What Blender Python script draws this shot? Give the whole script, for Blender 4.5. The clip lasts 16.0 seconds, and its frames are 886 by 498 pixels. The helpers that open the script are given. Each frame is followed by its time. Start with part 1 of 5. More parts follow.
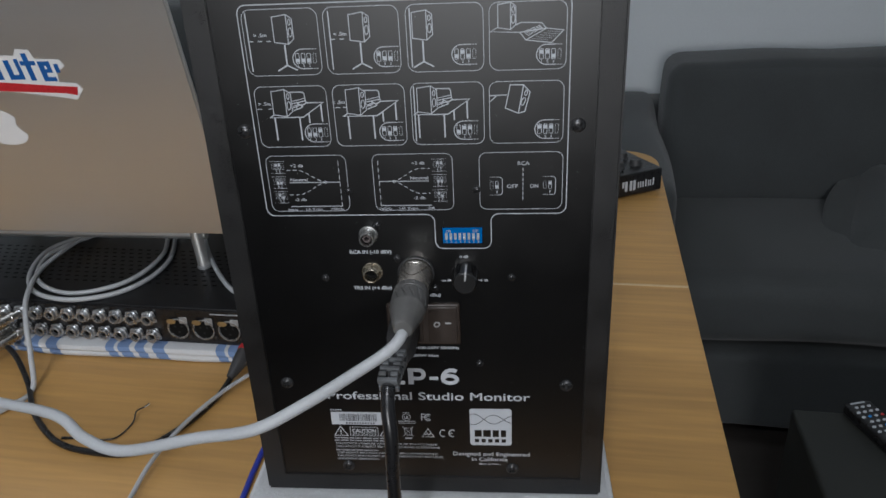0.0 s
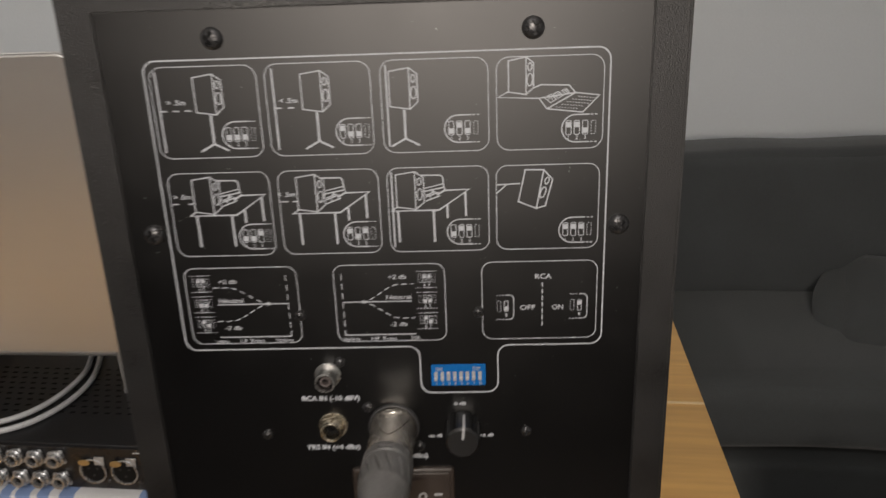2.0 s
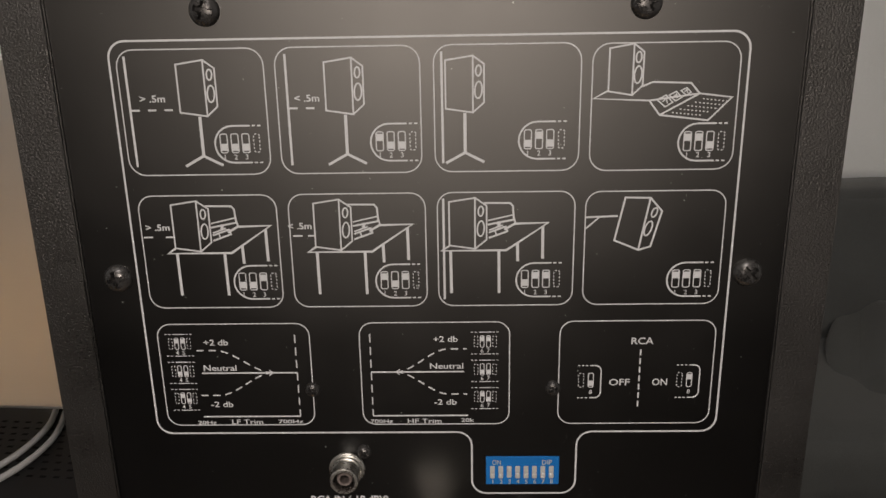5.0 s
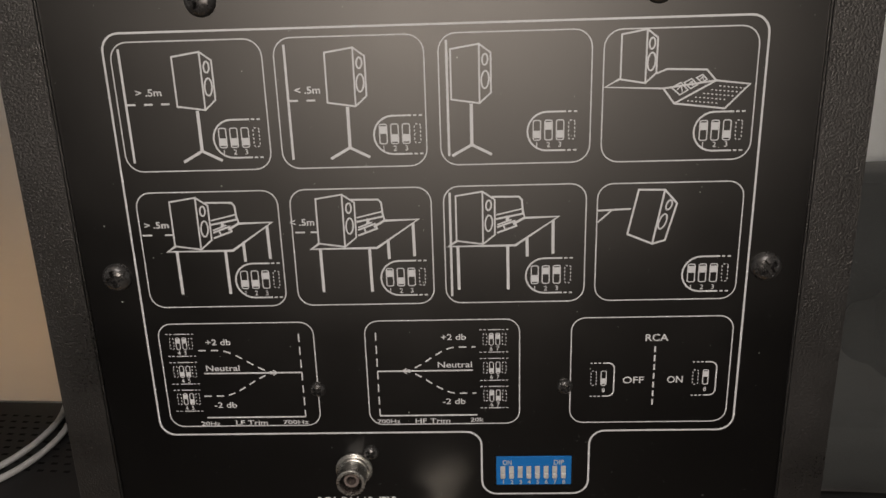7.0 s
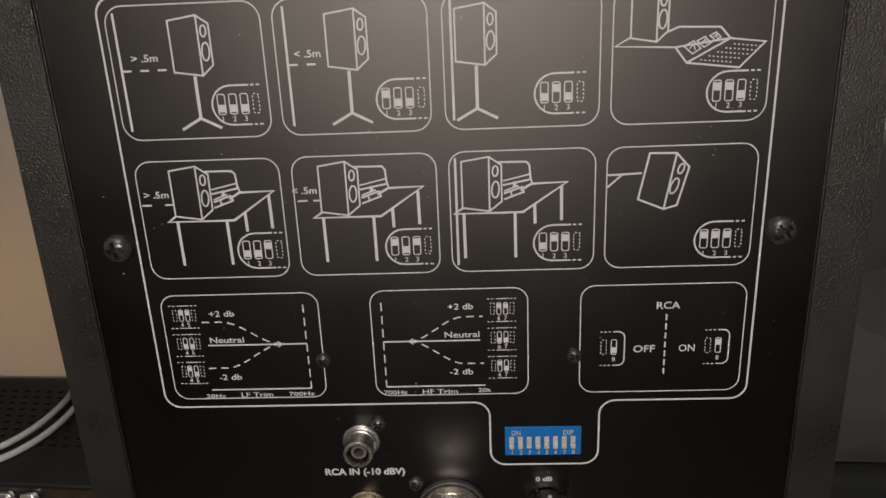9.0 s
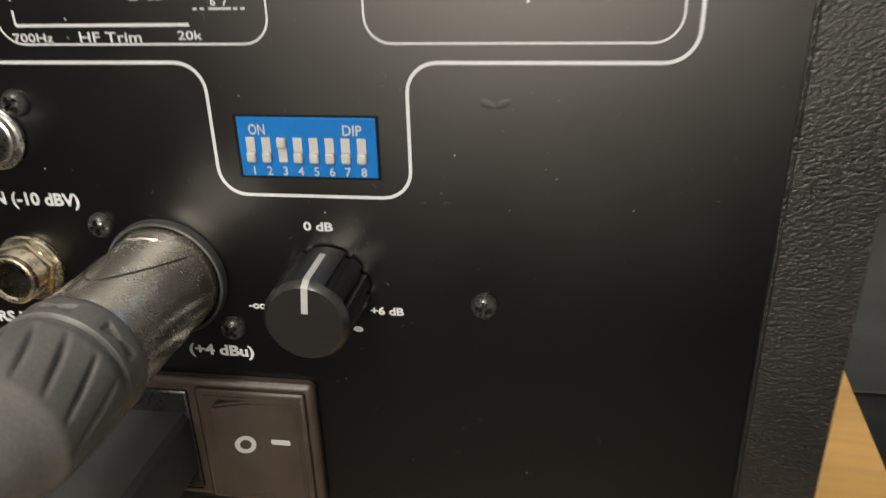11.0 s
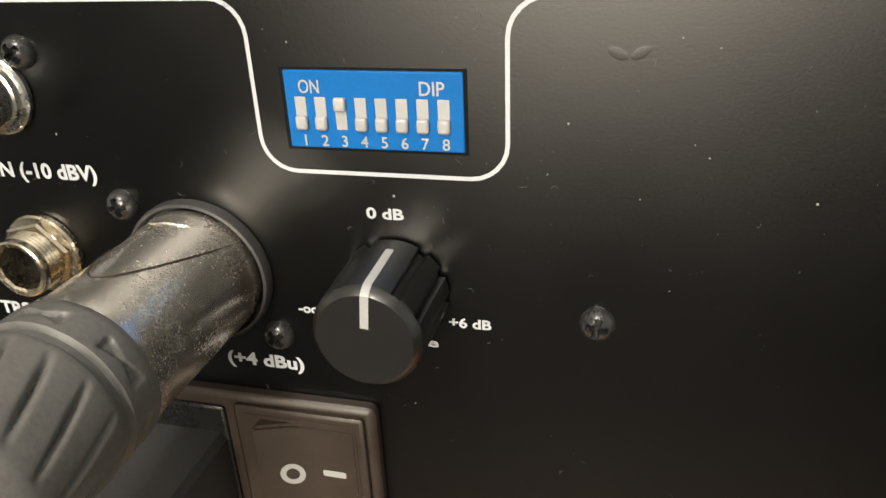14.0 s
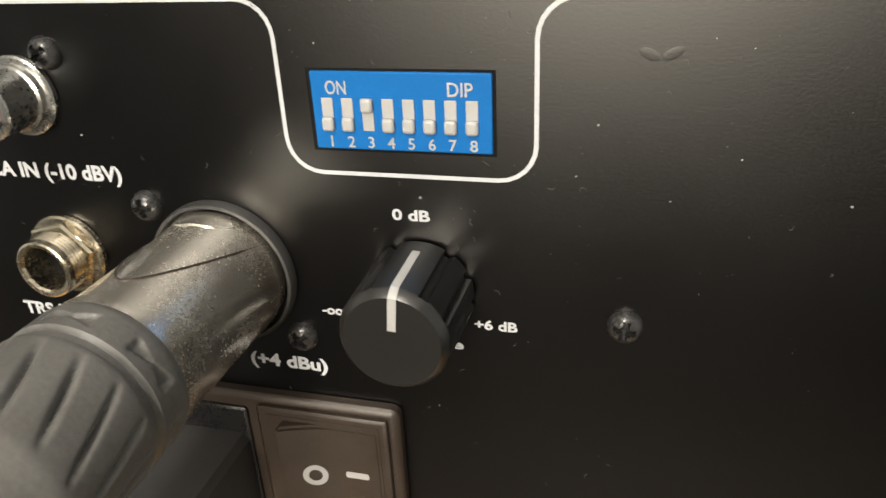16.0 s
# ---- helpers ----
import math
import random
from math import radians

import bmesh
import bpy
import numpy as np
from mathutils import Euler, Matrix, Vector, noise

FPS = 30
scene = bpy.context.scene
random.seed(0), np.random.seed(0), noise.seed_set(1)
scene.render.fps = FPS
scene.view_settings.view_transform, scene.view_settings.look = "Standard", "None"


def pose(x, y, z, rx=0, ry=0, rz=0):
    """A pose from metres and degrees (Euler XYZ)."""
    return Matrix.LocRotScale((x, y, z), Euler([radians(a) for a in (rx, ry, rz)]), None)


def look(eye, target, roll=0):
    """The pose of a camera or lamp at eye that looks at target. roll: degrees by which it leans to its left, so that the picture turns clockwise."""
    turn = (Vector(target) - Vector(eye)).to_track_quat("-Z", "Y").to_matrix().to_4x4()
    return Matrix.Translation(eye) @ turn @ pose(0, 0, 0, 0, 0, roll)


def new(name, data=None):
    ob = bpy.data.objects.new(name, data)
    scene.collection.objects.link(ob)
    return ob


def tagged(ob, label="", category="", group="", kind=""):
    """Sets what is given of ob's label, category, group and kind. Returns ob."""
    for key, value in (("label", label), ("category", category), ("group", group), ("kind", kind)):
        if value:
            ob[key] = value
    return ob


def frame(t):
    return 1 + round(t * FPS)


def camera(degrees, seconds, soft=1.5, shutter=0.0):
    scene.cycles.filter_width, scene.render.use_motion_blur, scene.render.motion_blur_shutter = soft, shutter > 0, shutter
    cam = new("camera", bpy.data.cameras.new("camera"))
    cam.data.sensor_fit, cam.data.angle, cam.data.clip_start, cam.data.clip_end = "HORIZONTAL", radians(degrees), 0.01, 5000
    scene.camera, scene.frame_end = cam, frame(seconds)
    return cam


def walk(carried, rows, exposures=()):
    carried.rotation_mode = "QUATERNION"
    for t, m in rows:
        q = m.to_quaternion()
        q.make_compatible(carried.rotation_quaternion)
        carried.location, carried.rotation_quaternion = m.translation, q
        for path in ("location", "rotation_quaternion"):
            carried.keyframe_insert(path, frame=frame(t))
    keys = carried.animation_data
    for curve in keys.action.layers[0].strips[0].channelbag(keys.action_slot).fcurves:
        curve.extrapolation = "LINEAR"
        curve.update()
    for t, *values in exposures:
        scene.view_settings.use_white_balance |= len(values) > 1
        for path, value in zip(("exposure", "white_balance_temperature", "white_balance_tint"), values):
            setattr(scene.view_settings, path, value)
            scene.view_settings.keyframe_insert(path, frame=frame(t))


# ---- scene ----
cam = camera(60.9, 16.0, shutter=0.5)
PATH = [
    (0, (0.054, -0.394, 0.366), (-0.12, 1.403, -0.495), -2.7),
    (0.5, (0.052, -0.39, 0.365), (-0.111, 1.426, -0.458), -2.6),
    (1, (0.048, -0.369, 0.355), (-0.099, 1.471, -0.415), -2.5),
    (1.5, (0.014, -0.338, 0.348), (-0.052, 1.543, -0.329), -2.2),
    (2, (0.0349, -0.2805, 0.337), (-0.0455, 1.6105, -0.308), -2.1),
    (2.5, (0.0458, -0.2414, 0.3238), (-0.0778, 1.6594, -0.2859), -2.31),
    (3, (0.0105, -0.2163, 0.3122), (-0.0956, 1.6944, -0.2691), -2.61),
    (3.5, (0.0098, -0.2085, 0.3141), (-0.0556, 1.7051, -0.2638), -1.96),
    (4, (0.0088, -0.2077, 0.3172), (-0.0377, 1.7085, -0.2539), -1.45),
    (4.2, (0.0092, -0.2092, 0.3172), (-0.0300, 1.7135, -0.2270), -1.0),
    (6.5, (0.0084, -0.2017, 0.3183), (-0.0589, 1.7113, -0.2613), -1.50),
    (7, (0.0097, -0.2002, 0.3177), (-0.0642, 1.7114, -0.2657), -1.73),
    (7.5, (0.0109, -0.1959, 0.3172), (-0.0681, 1.7127, -0.2753), -1.94),
    (8, (0.0101, -0.1952, 0.3158), (-0.0809, 1.7107, -0.2836), -2.14),
    (8.5, (0.0106, -0.1944, 0.3143), (-0.0849, 1.7056, -0.3030), -2.41),
    (9, (0.0102, -0.1963, 0.3144), (-0.0879, 1.6940, -0.3314), -2.49),
    (9.5, (0.0406, -0.1950, 0.2912), (-0.0637, 1.6836, -0.3871), -2.04),
    (10, (0.0634, -0.1763, 0.2658), (-0.0645, 1.6820, -0.4630), -1.87),
    (10.2, (0.0683, -0.1608, 0.2520), (-0.0814, 1.6850, -0.5030), -1.72),
    (12.3, (0.0604, -0.0845, 0.2102), (-0.3793, 1.6646, -0.6542), -2.21),
    (12.5, (0.0599, -0.0846, 0.2102), (-0.3760, 1.6627, -0.6597), -2.16),
    (13, (0.0598, -0.0838, 0.2101), (-0.3866, 1.6540, -0.6735), -2.25),
    (13.5, (0.0588, -0.0853, 0.2112), (-0.3985, 1.6524, -0.6670), -2.46),
    (14, (0.0583, -0.0852, 0.2107), (-0.4083, 1.6507, -0.6663), -2.64),
    (14.5, (0.0575, -0.0838, 0.2093), (-0.4143, 1.6492, -0.6706), -2.72),
    (15, (0.0579, -0.0836, 0.2089), (-0.4204, 1.6484, -0.6695), -2.78),
    (15.5, (0.0580, -0.0831, 0.2099), (-0.4218, 1.6458, -0.6737), -2.77),
    (16, (0.056, -0.085, 0.211), (-0.434, 1.642, -0.67), -2.9),
]
EXPOSURES = [(0, -0.74, 5850, 10), (1.2, -0.73, 5850, 12), (1.5, -0.66, 6050, 13), (2.0, -0.53, 7000, 15), (2.5, -0.52, 7250, 16), (3.5, -0.56, 7450, 17), (9.0, -0.55, 7400, 16), (9.5, -0.36, 7400, 16), (10.2, -0.12, 7250, 13), (12.3, 0.62, 7450, 9), (16, 0.62, 7450, 9)]
walk(cam, [(t, look(eye, target, roll)) for t, eye, target, roll in PATH], EXPOSURES)

# ---- light: a closed living room in the evening, ceiling lamps and an added disc ----
world = bpy.data.worlds.new("room_dark")
world.use_nodes = True
world.node_tree.nodes["Background"].inputs[0].default_value = (0.5, 0.55, 0.6, 1)
world.node_tree.nodes["Background"].inputs[1].default_value = 0.02
scene.world = world


def lamp(name, eye, target, watts, size, colour):
    data = bpy.data.lights.new(name, "AREA")
    data.shape, data.size, data.energy, data.color = "DISK", size, watts, colour
    ob = new(name, data)
    ob.matrix_world = look(eye, target)
    return ob


# added helper, no lamp of the room: throws the satin glow on the back plate
lamp("panel_glow_helper", (-0.04, -2.30, 0.58), (0.0, 0.0, 0.25), 41, 0.60, (1.0, 0.95, 0.88))


def bulb(name, eye, watts, radius, colour):
    data = bpy.data.lights.new(name, "POINT")
    data.shadow_soft_size, data.energy, data.color = radius, watts, colour
    ob = new(name, data)
    ob.location = eye
    return ob


bulb("ceiling_light_front", (-0.10, -1.25, 1.38), 40, 0.09, (1.0, 1.0, 1.0))
bulb("ceiling_light_side", (-1.2, 0.75, 1.45), 16, 0.07, (1.0, 1.0, 1.0))

# ---- materials ----
def mat(name, colour, rough=0.5, metal=0.0, vary=0.15, scale=20.0, fine=400.0, bump=0.1, stretch=(1, 1, 1), rough_vary=0.1,
        specular=0.5, coat=0.0, sheen=0.0):
    """A surface with broad blotches, fine grain and a little relief, in metres."""
    m = bpy.data.materials.new(name)
    m.use_nodes = True
    nt = m.node_tree
    bs = nt.nodes["Principled BSDF"]
    tc = nt.nodes.new("ShaderNodeTexCoord")
    mp = nt.nodes.new("ShaderNodeMapping")
    mp.inputs["Scale"].default_value = stretch
    nt.links.new(tc.outputs["Object"], mp.inputs["Vector"])
    noises = []
    for s, d in ((scale, 3.0), (fine, 4.0)):
        n = nt.nodes.new("ShaderNodeTexNoise")
        n.inputs["Scale"].default_value, n.inputs["Detail"].default_value = s, d
        nt.links.new(mp.outputs[0], n.inputs["Vector"])
        noises.append(n)
    add = nt.nodes.new("ShaderNodeMath")
    add.operation = "ADD"
    nt.links.new(noises[0].outputs[0], add.inputs[0])
    nt.links.new(noises[1].outputs[0], add.inputs[1])
    rng = nt.nodes.new("ShaderNodeMapRange")
    rng.inputs[1].default_value, rng.inputs[2].default_value = 0.6, 1.4
    rng.inputs[3].default_value, rng.inputs[4].default_value = 1 - vary, 1 + vary
    nt.links.new(add.outputs[0], rng.inputs[0])
    mul = nt.nodes.new("ShaderNodeVectorMath")
    mul.operation = "SCALE"
    mul.inputs[0].default_value = colour
    nt.links.new(rng.outputs[0], mul.inputs["Scale"])
    nt.links.new(mul.outputs[0], bs.inputs["Base Color"])
    rr = nt.nodes.new("ShaderNodeMapRange")
    rr.inputs[1].default_value, rr.inputs[2].default_value = 0.6, 1.4
    rr.inputs[3].default_value, rr.inputs[4].default_value = max(0.02, rough - rough_vary), min(1, rough + rough_vary)
    nt.links.new(add.outputs[0], rr.inputs[0])
    nt.links.new(rr.outputs[0], bs.inputs["Roughness"])
    bs.inputs["Metallic"].default_value = metal
    bs.inputs["Specular IOR Level"].default_value = specular
    bs.inputs["Coat Weight"].default_value = coat
    bs.inputs["Sheen Weight"].default_value = sheen
    if bump:
        b = nt.nodes.new("ShaderNodeBump")
        b.inputs["Strength"].default_value, b.inputs["Distance"].default_value = bump, 0.4 / fine
        nt.links.new(noises[1].outputs[0], b.inputs["Height"])
        nt.links.new(b.outputs[0], bs.inputs["Normal"])
    return m


def dusty(m, scale, size, colour, amount=0.8):
    """Adds sparse pale specks of dust to a material."""
    nt = m.node_tree
    bs = nt.nodes["Principled BSDF"]
    tc = nt.nodes.new("ShaderNodeTexCoord")
    vo = nt.nodes.new("ShaderNodeTexVoronoi")
    vo.inputs["Scale"].default_value = scale
    nt.links.new(tc.outputs["Object"], vo.inputs["Vector"])
    no = nt.nodes.new("ShaderNodeTexNoise")
    no.inputs["Scale"].default_value = scale * 0.35
    nt.links.new(tc.outputs["Object"], no.inputs["Vector"])
    lim = nt.nodes.new("ShaderNodeMapRange")
    lim.inputs[1].default_value, lim.inputs[2].default_value = 0.5, 0.75
    lim.inputs[3].default_value, lim.inputs[4].default_value = 0.0, size
    nt.links.new(no.outputs[0], lim.inputs[0])
    less = nt.nodes.new("ShaderNodeMath")
    less.operation = "LESS_THAN"
    nt.links.new(vo.outputs["Distance"], less.inputs[0])
    nt.links.new(lim.outputs[0], less.inputs[1])
    k = nt.nodes.new("ShaderNodeMath")
    k.operation = "MULTIPLY"
    k.inputs[1].default_value = amount
    nt.links.new(less.outputs[0], k.inputs[0])
    mix = nt.nodes.new("ShaderNodeMix")
    mix.data_type = "RGBA"
    mix.inputs["B"].default_value = (*colour, 1)
    old = bs.inputs["Base Color"].links[0].from_socket
    nt.links.new(k.outputs[0], mix.inputs["Factor"])
    nt.links.new(old, mix.inputs["A"])
    nt.links.new(mix.outputs["Result"], bs.inputs["Base Color"])
    return m


def satin(m, rough, vary, ior):
    """Turns the gloss of a material into an even satin sheen, short in its tails, over a dull ground."""
    nt = m.node_tree
    bs = nt.nodes["Principled BSDF"]
    bs.inputs["Specular IOR Level"].default_value = 0.0
    bs.inputs["Roughness"].links[0].from_node.inputs[3].default_value = rough - vary
    bs.inputs["Roughness"].links[0].from_node.inputs[4].default_value = rough + vary
    gl = nt.nodes.new("ShaderNodeBsdfGlossy")
    gl.distribution = "BECKMANN"
    gl.inputs["Color"].default_value = (1, 1, 1, 1)
    nt.links.new(bs.inputs["Roughness"].links[0].from_socket, gl.inputs["Roughness"])
    nt.links.new(bs.inputs["Normal"].links[0].from_socket, gl.inputs["Normal"])
    fr = nt.nodes.new("ShaderNodeFresnel")
    fr.inputs["IOR"].default_value = ior
    mix = nt.nodes.new("ShaderNodeMixShader")
    nt.links.new(fr.outputs[0], mix.inputs[0])
    nt.links.new(bs.outputs[0], mix.inputs[1])
    nt.links.new(gl.outputs[0], mix.inputs[2])
    nt.links.new(mix.outputs[0], nt.nodes["Material Output"].inputs["Surface"])
    return m


PANEL = satin(dusty(mat("black_powder_coat", (0.0018, 0.0018, 0.0020), 0.35, 0, 0.25, 30, 2600, 0.06), 420, 0.12, (0.30, 0.34, 0.32)), 0.395, 0.025, 1.57)
VINYL = mat("black_vinyl_wrap", (0.0055, 0.0055, 0.0058), 0.36, 0, 0.8, 25, 1650, 1.0, rough_vary=0.16, specular=0.62)
INK = mat("white_screen_print", (0.47, 0.495, 0.53), 0.6, 0, 0.06, 60, 3000, 0.05)
SCREW = mat("black_steel", (0.07, 0.07, 0.072), 0.30, 0.7, 0.3, 200, 2000, 0.12)
# near-black: shade of holes and gaps put into colour; also the laptop display
SLOT = mat("recess_shade_black", (0.006, 0.006, 0.006), 0.7, 0, 0.2, 200, 2000, 0.1, specular=0.1)
NICKEL = mat("worn_nickel", (0.46, 0.46, 0.45), 0.28, 1.0, 0.2, 150, 1500, 0.08)
BRASS = mat("warm_nickel", (0.62, 0.56, 0.45), 0.24, 1.0, 0.2, 150, 1500, 0.08)
def grimy(m, scale, grain, colour, low, high):
    """Fine crusted grime in patches, thicker towards the side away from the latch and near the panel."""
    nt = m.node_tree
    bs = nt.nodes["Principled BSDF"]
    tc = nt.nodes.new("ShaderNodeTexCoord")
    sep = nt.nodes.new("ShaderNodeSeparateXYZ")
    nt.links.new(tc.outputs["Object"], sep.inputs[0])
    big, tiny = nt.nodes.new("ShaderNodeTexNoise"), nt.nodes.new("ShaderNodeTexNoise")
    big.inputs["Scale"].default_value, big.inputs["Detail"].default_value = scale, 4
    tiny.inputs["Scale"].default_value, tiny.inputs["Detail"].default_value = grain, 3
    for n in (big, tiny):
        nt.links.new(tc.outputs["Object"], n.inputs["Vector"])

    def sum3(a, b, k):
        n = nt.nodes.new("ShaderNodeMath")
        n.operation = "MULTIPLY_ADD"
        nt.links.new(a, n.inputs[0])
        n.inputs[1].default_value = k
        nt.links.new(b, n.inputs[2])
        return n.outputs[0]

    v = sum3(big.outputs[0], tiny.outputs[0], 1.1)
    v = sum3(sep.outputs["X"], v, 26.0)
    v = sum3(sep.outputs["Y"], v, 2.0)
    lim = nt.nodes.new("ShaderNodeMapRange")
    lim.inputs[1].default_value, lim.inputs[2].default_value = low, high
    nt.links.new(v, lim.inputs[0])
    mix = nt.nodes.new("ShaderNodeMix")
    mix.data_type = "RGBA"
    mix.inputs["B"].default_value = (*colour, 1)
    nt.links.new(lim.outputs[0], mix.inputs["Factor"])
    nt.links.new(bs.inputs["Base Color"].links[0].from_socket, mix.inputs["A"])
    nt.links.new(mix.outputs["Result"], bs.inputs["Base Color"])
    return m


SHELL = grimy(mat("tarnished_zinc_shell", (0.90, 0.85, 0.77), 0.23, 0.92, 0.2, 120, 2600, 0.22), 110, 3600, (0.23, 0.16, 0.085), 1.24, 1.60)
RUBBER = mat("black_rubber", (0.12, 0.118, 0.114), 0.40, 0, 0.25, 100, 1500, 0.15)
PLASTIC = mat("black_plastic", (0.010, 0.010, 0.011), 0.30, 0, 0.2, 100, 2000, 0.08)
KNOBM = mat("glossy_black_knob", (0.0045, 0.0046, 0.005), 0.33, 0, 0.1, 100, 2500, 0.05, rough_vary=0.03, specular=1.0)
LINT = mat("grey_lint", (0.10, 0.105, 0.10), 0.9, 0, 0.3, 300, 3000, 0)
PLUGRUB = mat("grey_black_plug_rubber", (0.14, 0.148, 0.155), 0.42, 0, 0.2, 100, 1500, 0.12)
CORDRUB = mat("black_cord_rubber", (0.038, 0.038, 0.039), 0.45, 0, 0.2, 100, 1500, 0.12)
BROWNBLK = mat("dark_brown_plastic", (0.034, 0.025, 0.020), 0.42, 0, 0.2, 100, 2000, 0.1)
DIPBLUE = mat("blue_switch_plastic", (0.0003, 0.115, 0.37), 0.5, 0, 0.08, 100, 2000, 0.04, specular=0.12)
INSUL = mat("pinkish_grey_insulator", (0.10, 0.082, 0.078), 0.5, 0, 0.2, 300, 3000, 0.05)
DIPWHITE = mat("white_switch_plastic", (0.36, 0.365, 0.37), 0.4, 0, 0.05, 300, 3000, 0.03)
WHITECAB = mat("white_cable_sheath", (0.44, 0.455, 0.47), 0.45, 0, 0.06, 40, 600, 0.05)
BLACKCAB = mat("black_cable_sheath", (0.010, 0.010, 0.011), 0.30, 0, 0.2, 40, 600, 0.06)
BLUECAB = mat("blue_cable_sheath", (0.03, 0.05, 0.42), 0.4, 0, 0.1, 40, 600, 0.05)
FOAM = mat("pale_grey_foam", (0.52, 0.53, 0.54), 0.9, 0, 0.12, 60, 500, 0.6)
ALU = mat("brushed_aluminium", (0.66, 0.655, 0.64), 0.42, 0.85, 0.02, 3, 60, 0.01, stretch=(1, 20, 20), rough_vary=0.02)
PAINT = mat("grey_wall_paint", (0.66, 0.70, 0.72), 0.85, 0, 0.03, 2.0, 150, 0.12)
# invented dark tone for the unseen far wall, so the plate mirrors little
DARKWALL = mat("unseen_wall_dark", (0.05, 0.05, 0.05), 0.9, 0, 0.1, 2.0, 60, 0.2)
CEIL = mat("white_ceiling_paint", (0.75, 0.75, 0.74), 0.9, 0, 0.02, 2.0, 150, 0.1)
SOFA = mat("charcoal_weave", (0.043, 0.048, 0.049), 0.9, 0, 0.28, 6, 420, 0.8, sheen=0.15)
FLOORM = mat("dark_floor_boards", (0.042, 0.037, 0.033), 0.5, 0, 0.3, 3, 80, 0.1, stretch=(1, 12, 1))
OTTO = mat("black_leatherette", (0.022, 0.024, 0.021), 0.6, 0, 0.2, 8, 500, 0.2)
GEARBLK = mat("black_enamelled_steel", (0.009, 0.0095, 0.011), 0.42, 0, 0.2, 12, 1200, 0.06, specular=0.35)


def wood_mat():
    """Pale beech laminate, its grain running along x."""
    m = mat("beech_laminate", (0.55, 0.315, 0.098), 0.42, 0, 0.16, 9, 120, 0.05, stretch=(0.10, 1.6, 1.6), rough_vary=0.06)
    nt = m.node_tree
    bs = nt.nodes["Principled BSDF"]
    tc = nt.nodes.new("ShaderNodeTexCoord")
    mp = nt.nodes.new("ShaderNodeMapping")
    mp.inputs["Scale"].default_value = (3.0, 42, 42)
    nt.links.new(tc.outputs["Object"], mp.inputs["Vector"])
    w = nt.nodes.new("ShaderNodeTexNoise")
    w.inputs["Scale"].default_value, w.inputs["Detail"].default_value, w.inputs["Distortion"].default_value = 1.6, 5, 0.6
    nt.links.new(mp.outputs[0], w.inputs["Vector"])
    r = nt.nodes.new("ShaderNodeMapRange")
    r.inputs[1].default_value, r.inputs[2].default_value = 0.35, 0.7
    r.inputs[3].default_value, r.inputs[4].default_value = 1.03, 0.87
    nt.links.new(w.outputs[0], r.inputs[0])
    s = nt.nodes.new("ShaderNodeVectorMath")
    s.operation = "SCALE"
    nt.links.new(bs.inputs["Base Color"].links[0].from_socket, s.inputs[0])
    nt.links.new(r.outputs[0], s.inputs["Scale"])
    nt.links.new(s.outputs[0], bs.inputs["Base Color"])
    return m


WOOD = wood_mat()

EDGE = mat("pale_edge_band", (0.66, 0.50, 0.28), 0.4, 0, 0.15, 12, 200, 0.05)


# ---- mesh helpers ----
def part(name, bm, material, parent=None, label="", smooth=35):
    """Links a bmesh as one mesh object under a thing or a part."""
    me = bpy.data.meshes.new(name)
    bm.normal_update()
    bm.to_mesh(me)
    bm.free()
    me.materials.append(material)
    if smooth:
        me.polygons.foreach_set("use_smooth", [True] * len(me.polygons))
        me.set_sharp_from_angle(angle=radians(smooth))
        if "flat" in me.attributes:
            flat = [0] * len(me.polygons)
            me.attributes["flat"].data.foreach_get("value", flat)
            me.polygons.foreach_set("use_smooth", [not f for f in flat])
    ob = new(name, me)
    if parent:
        ob.parent = parent
    if label:
        ob["label"] = label
    return ob


def empty(name, label, category, at=(0, 0, 0), group="", kind=""):
    ob = new(name)
    ob.empty_display_size = 0.02
    ob.location = at
    return tagged(ob, label, category, group, kind)


def box(lo, hi, bevel=0.0, seg=2, bm=None, m=None):
    bm = bm or bmesh.new()
    c = [(a + b) / 2 for a, b in zip(lo, hi)]
    d = [b - a for a, b in zip(lo, hi)]
    t = Matrix.Translation(c) @ Matrix.Diagonal((*d, 1))
    layer = bm.faces.layers.int.get("flat") or bm.faces.layers.int.new("flat")
    got = bmesh.ops.create_cube(bm, size=1, matrix=t)
    vs = got["verts"]
    for f in {f for v in vs for f in v.link_faces}:
        f[layer] = 1
    if bevel:
        es = list({e for v in vs for e in v.link_edges})
        r = bmesh.ops.bevel(bm, geom=es, offset=bevel, segments=seg, affect="EDGES", profile=0.5)
        for f in r["faces"]:
            f[layer] = 0
        vs = list({v for f in r["faces"] for v in f.verts} | {v for v in vs if v.is_valid})
    if m is not None:
        bmesh.ops.transform(bm, matrix=m, verts=vs)
    return bm


def lathe(prof, m=None, seg=32, bm=None):
    """Turns a profile of (radius, height) about local z."""
    bm = bm or bmesh.new()
    m = m or Matrix()
    rings = []
    for r, h in prof:
        if r < 1e-7:
            rings.append([bm.verts.new(m @ Vector((0, 0, h)))])
        else:
            rings.append([bm.verts.new(m @ Vector((r * math.cos(a), r * math.sin(a), h))) for a in (2 * math.pi * i / seg for i in range(seg))])
    for a, b in zip(rings, rings[1:]):
        for i in range(seg):
            j = (i + 1) % seg
            if len(a) == 1 and len(b) == 1:
                continue
            if len(a) == 1:
                bm.faces.new((a[0], b[i], b[j]))
            elif len(b) == 1:
                bm.faces.new((a[i], a[j], b[0]))
            else:
                bm.faces.new((a[i], a[j], b[j], b[i]))
    return bm


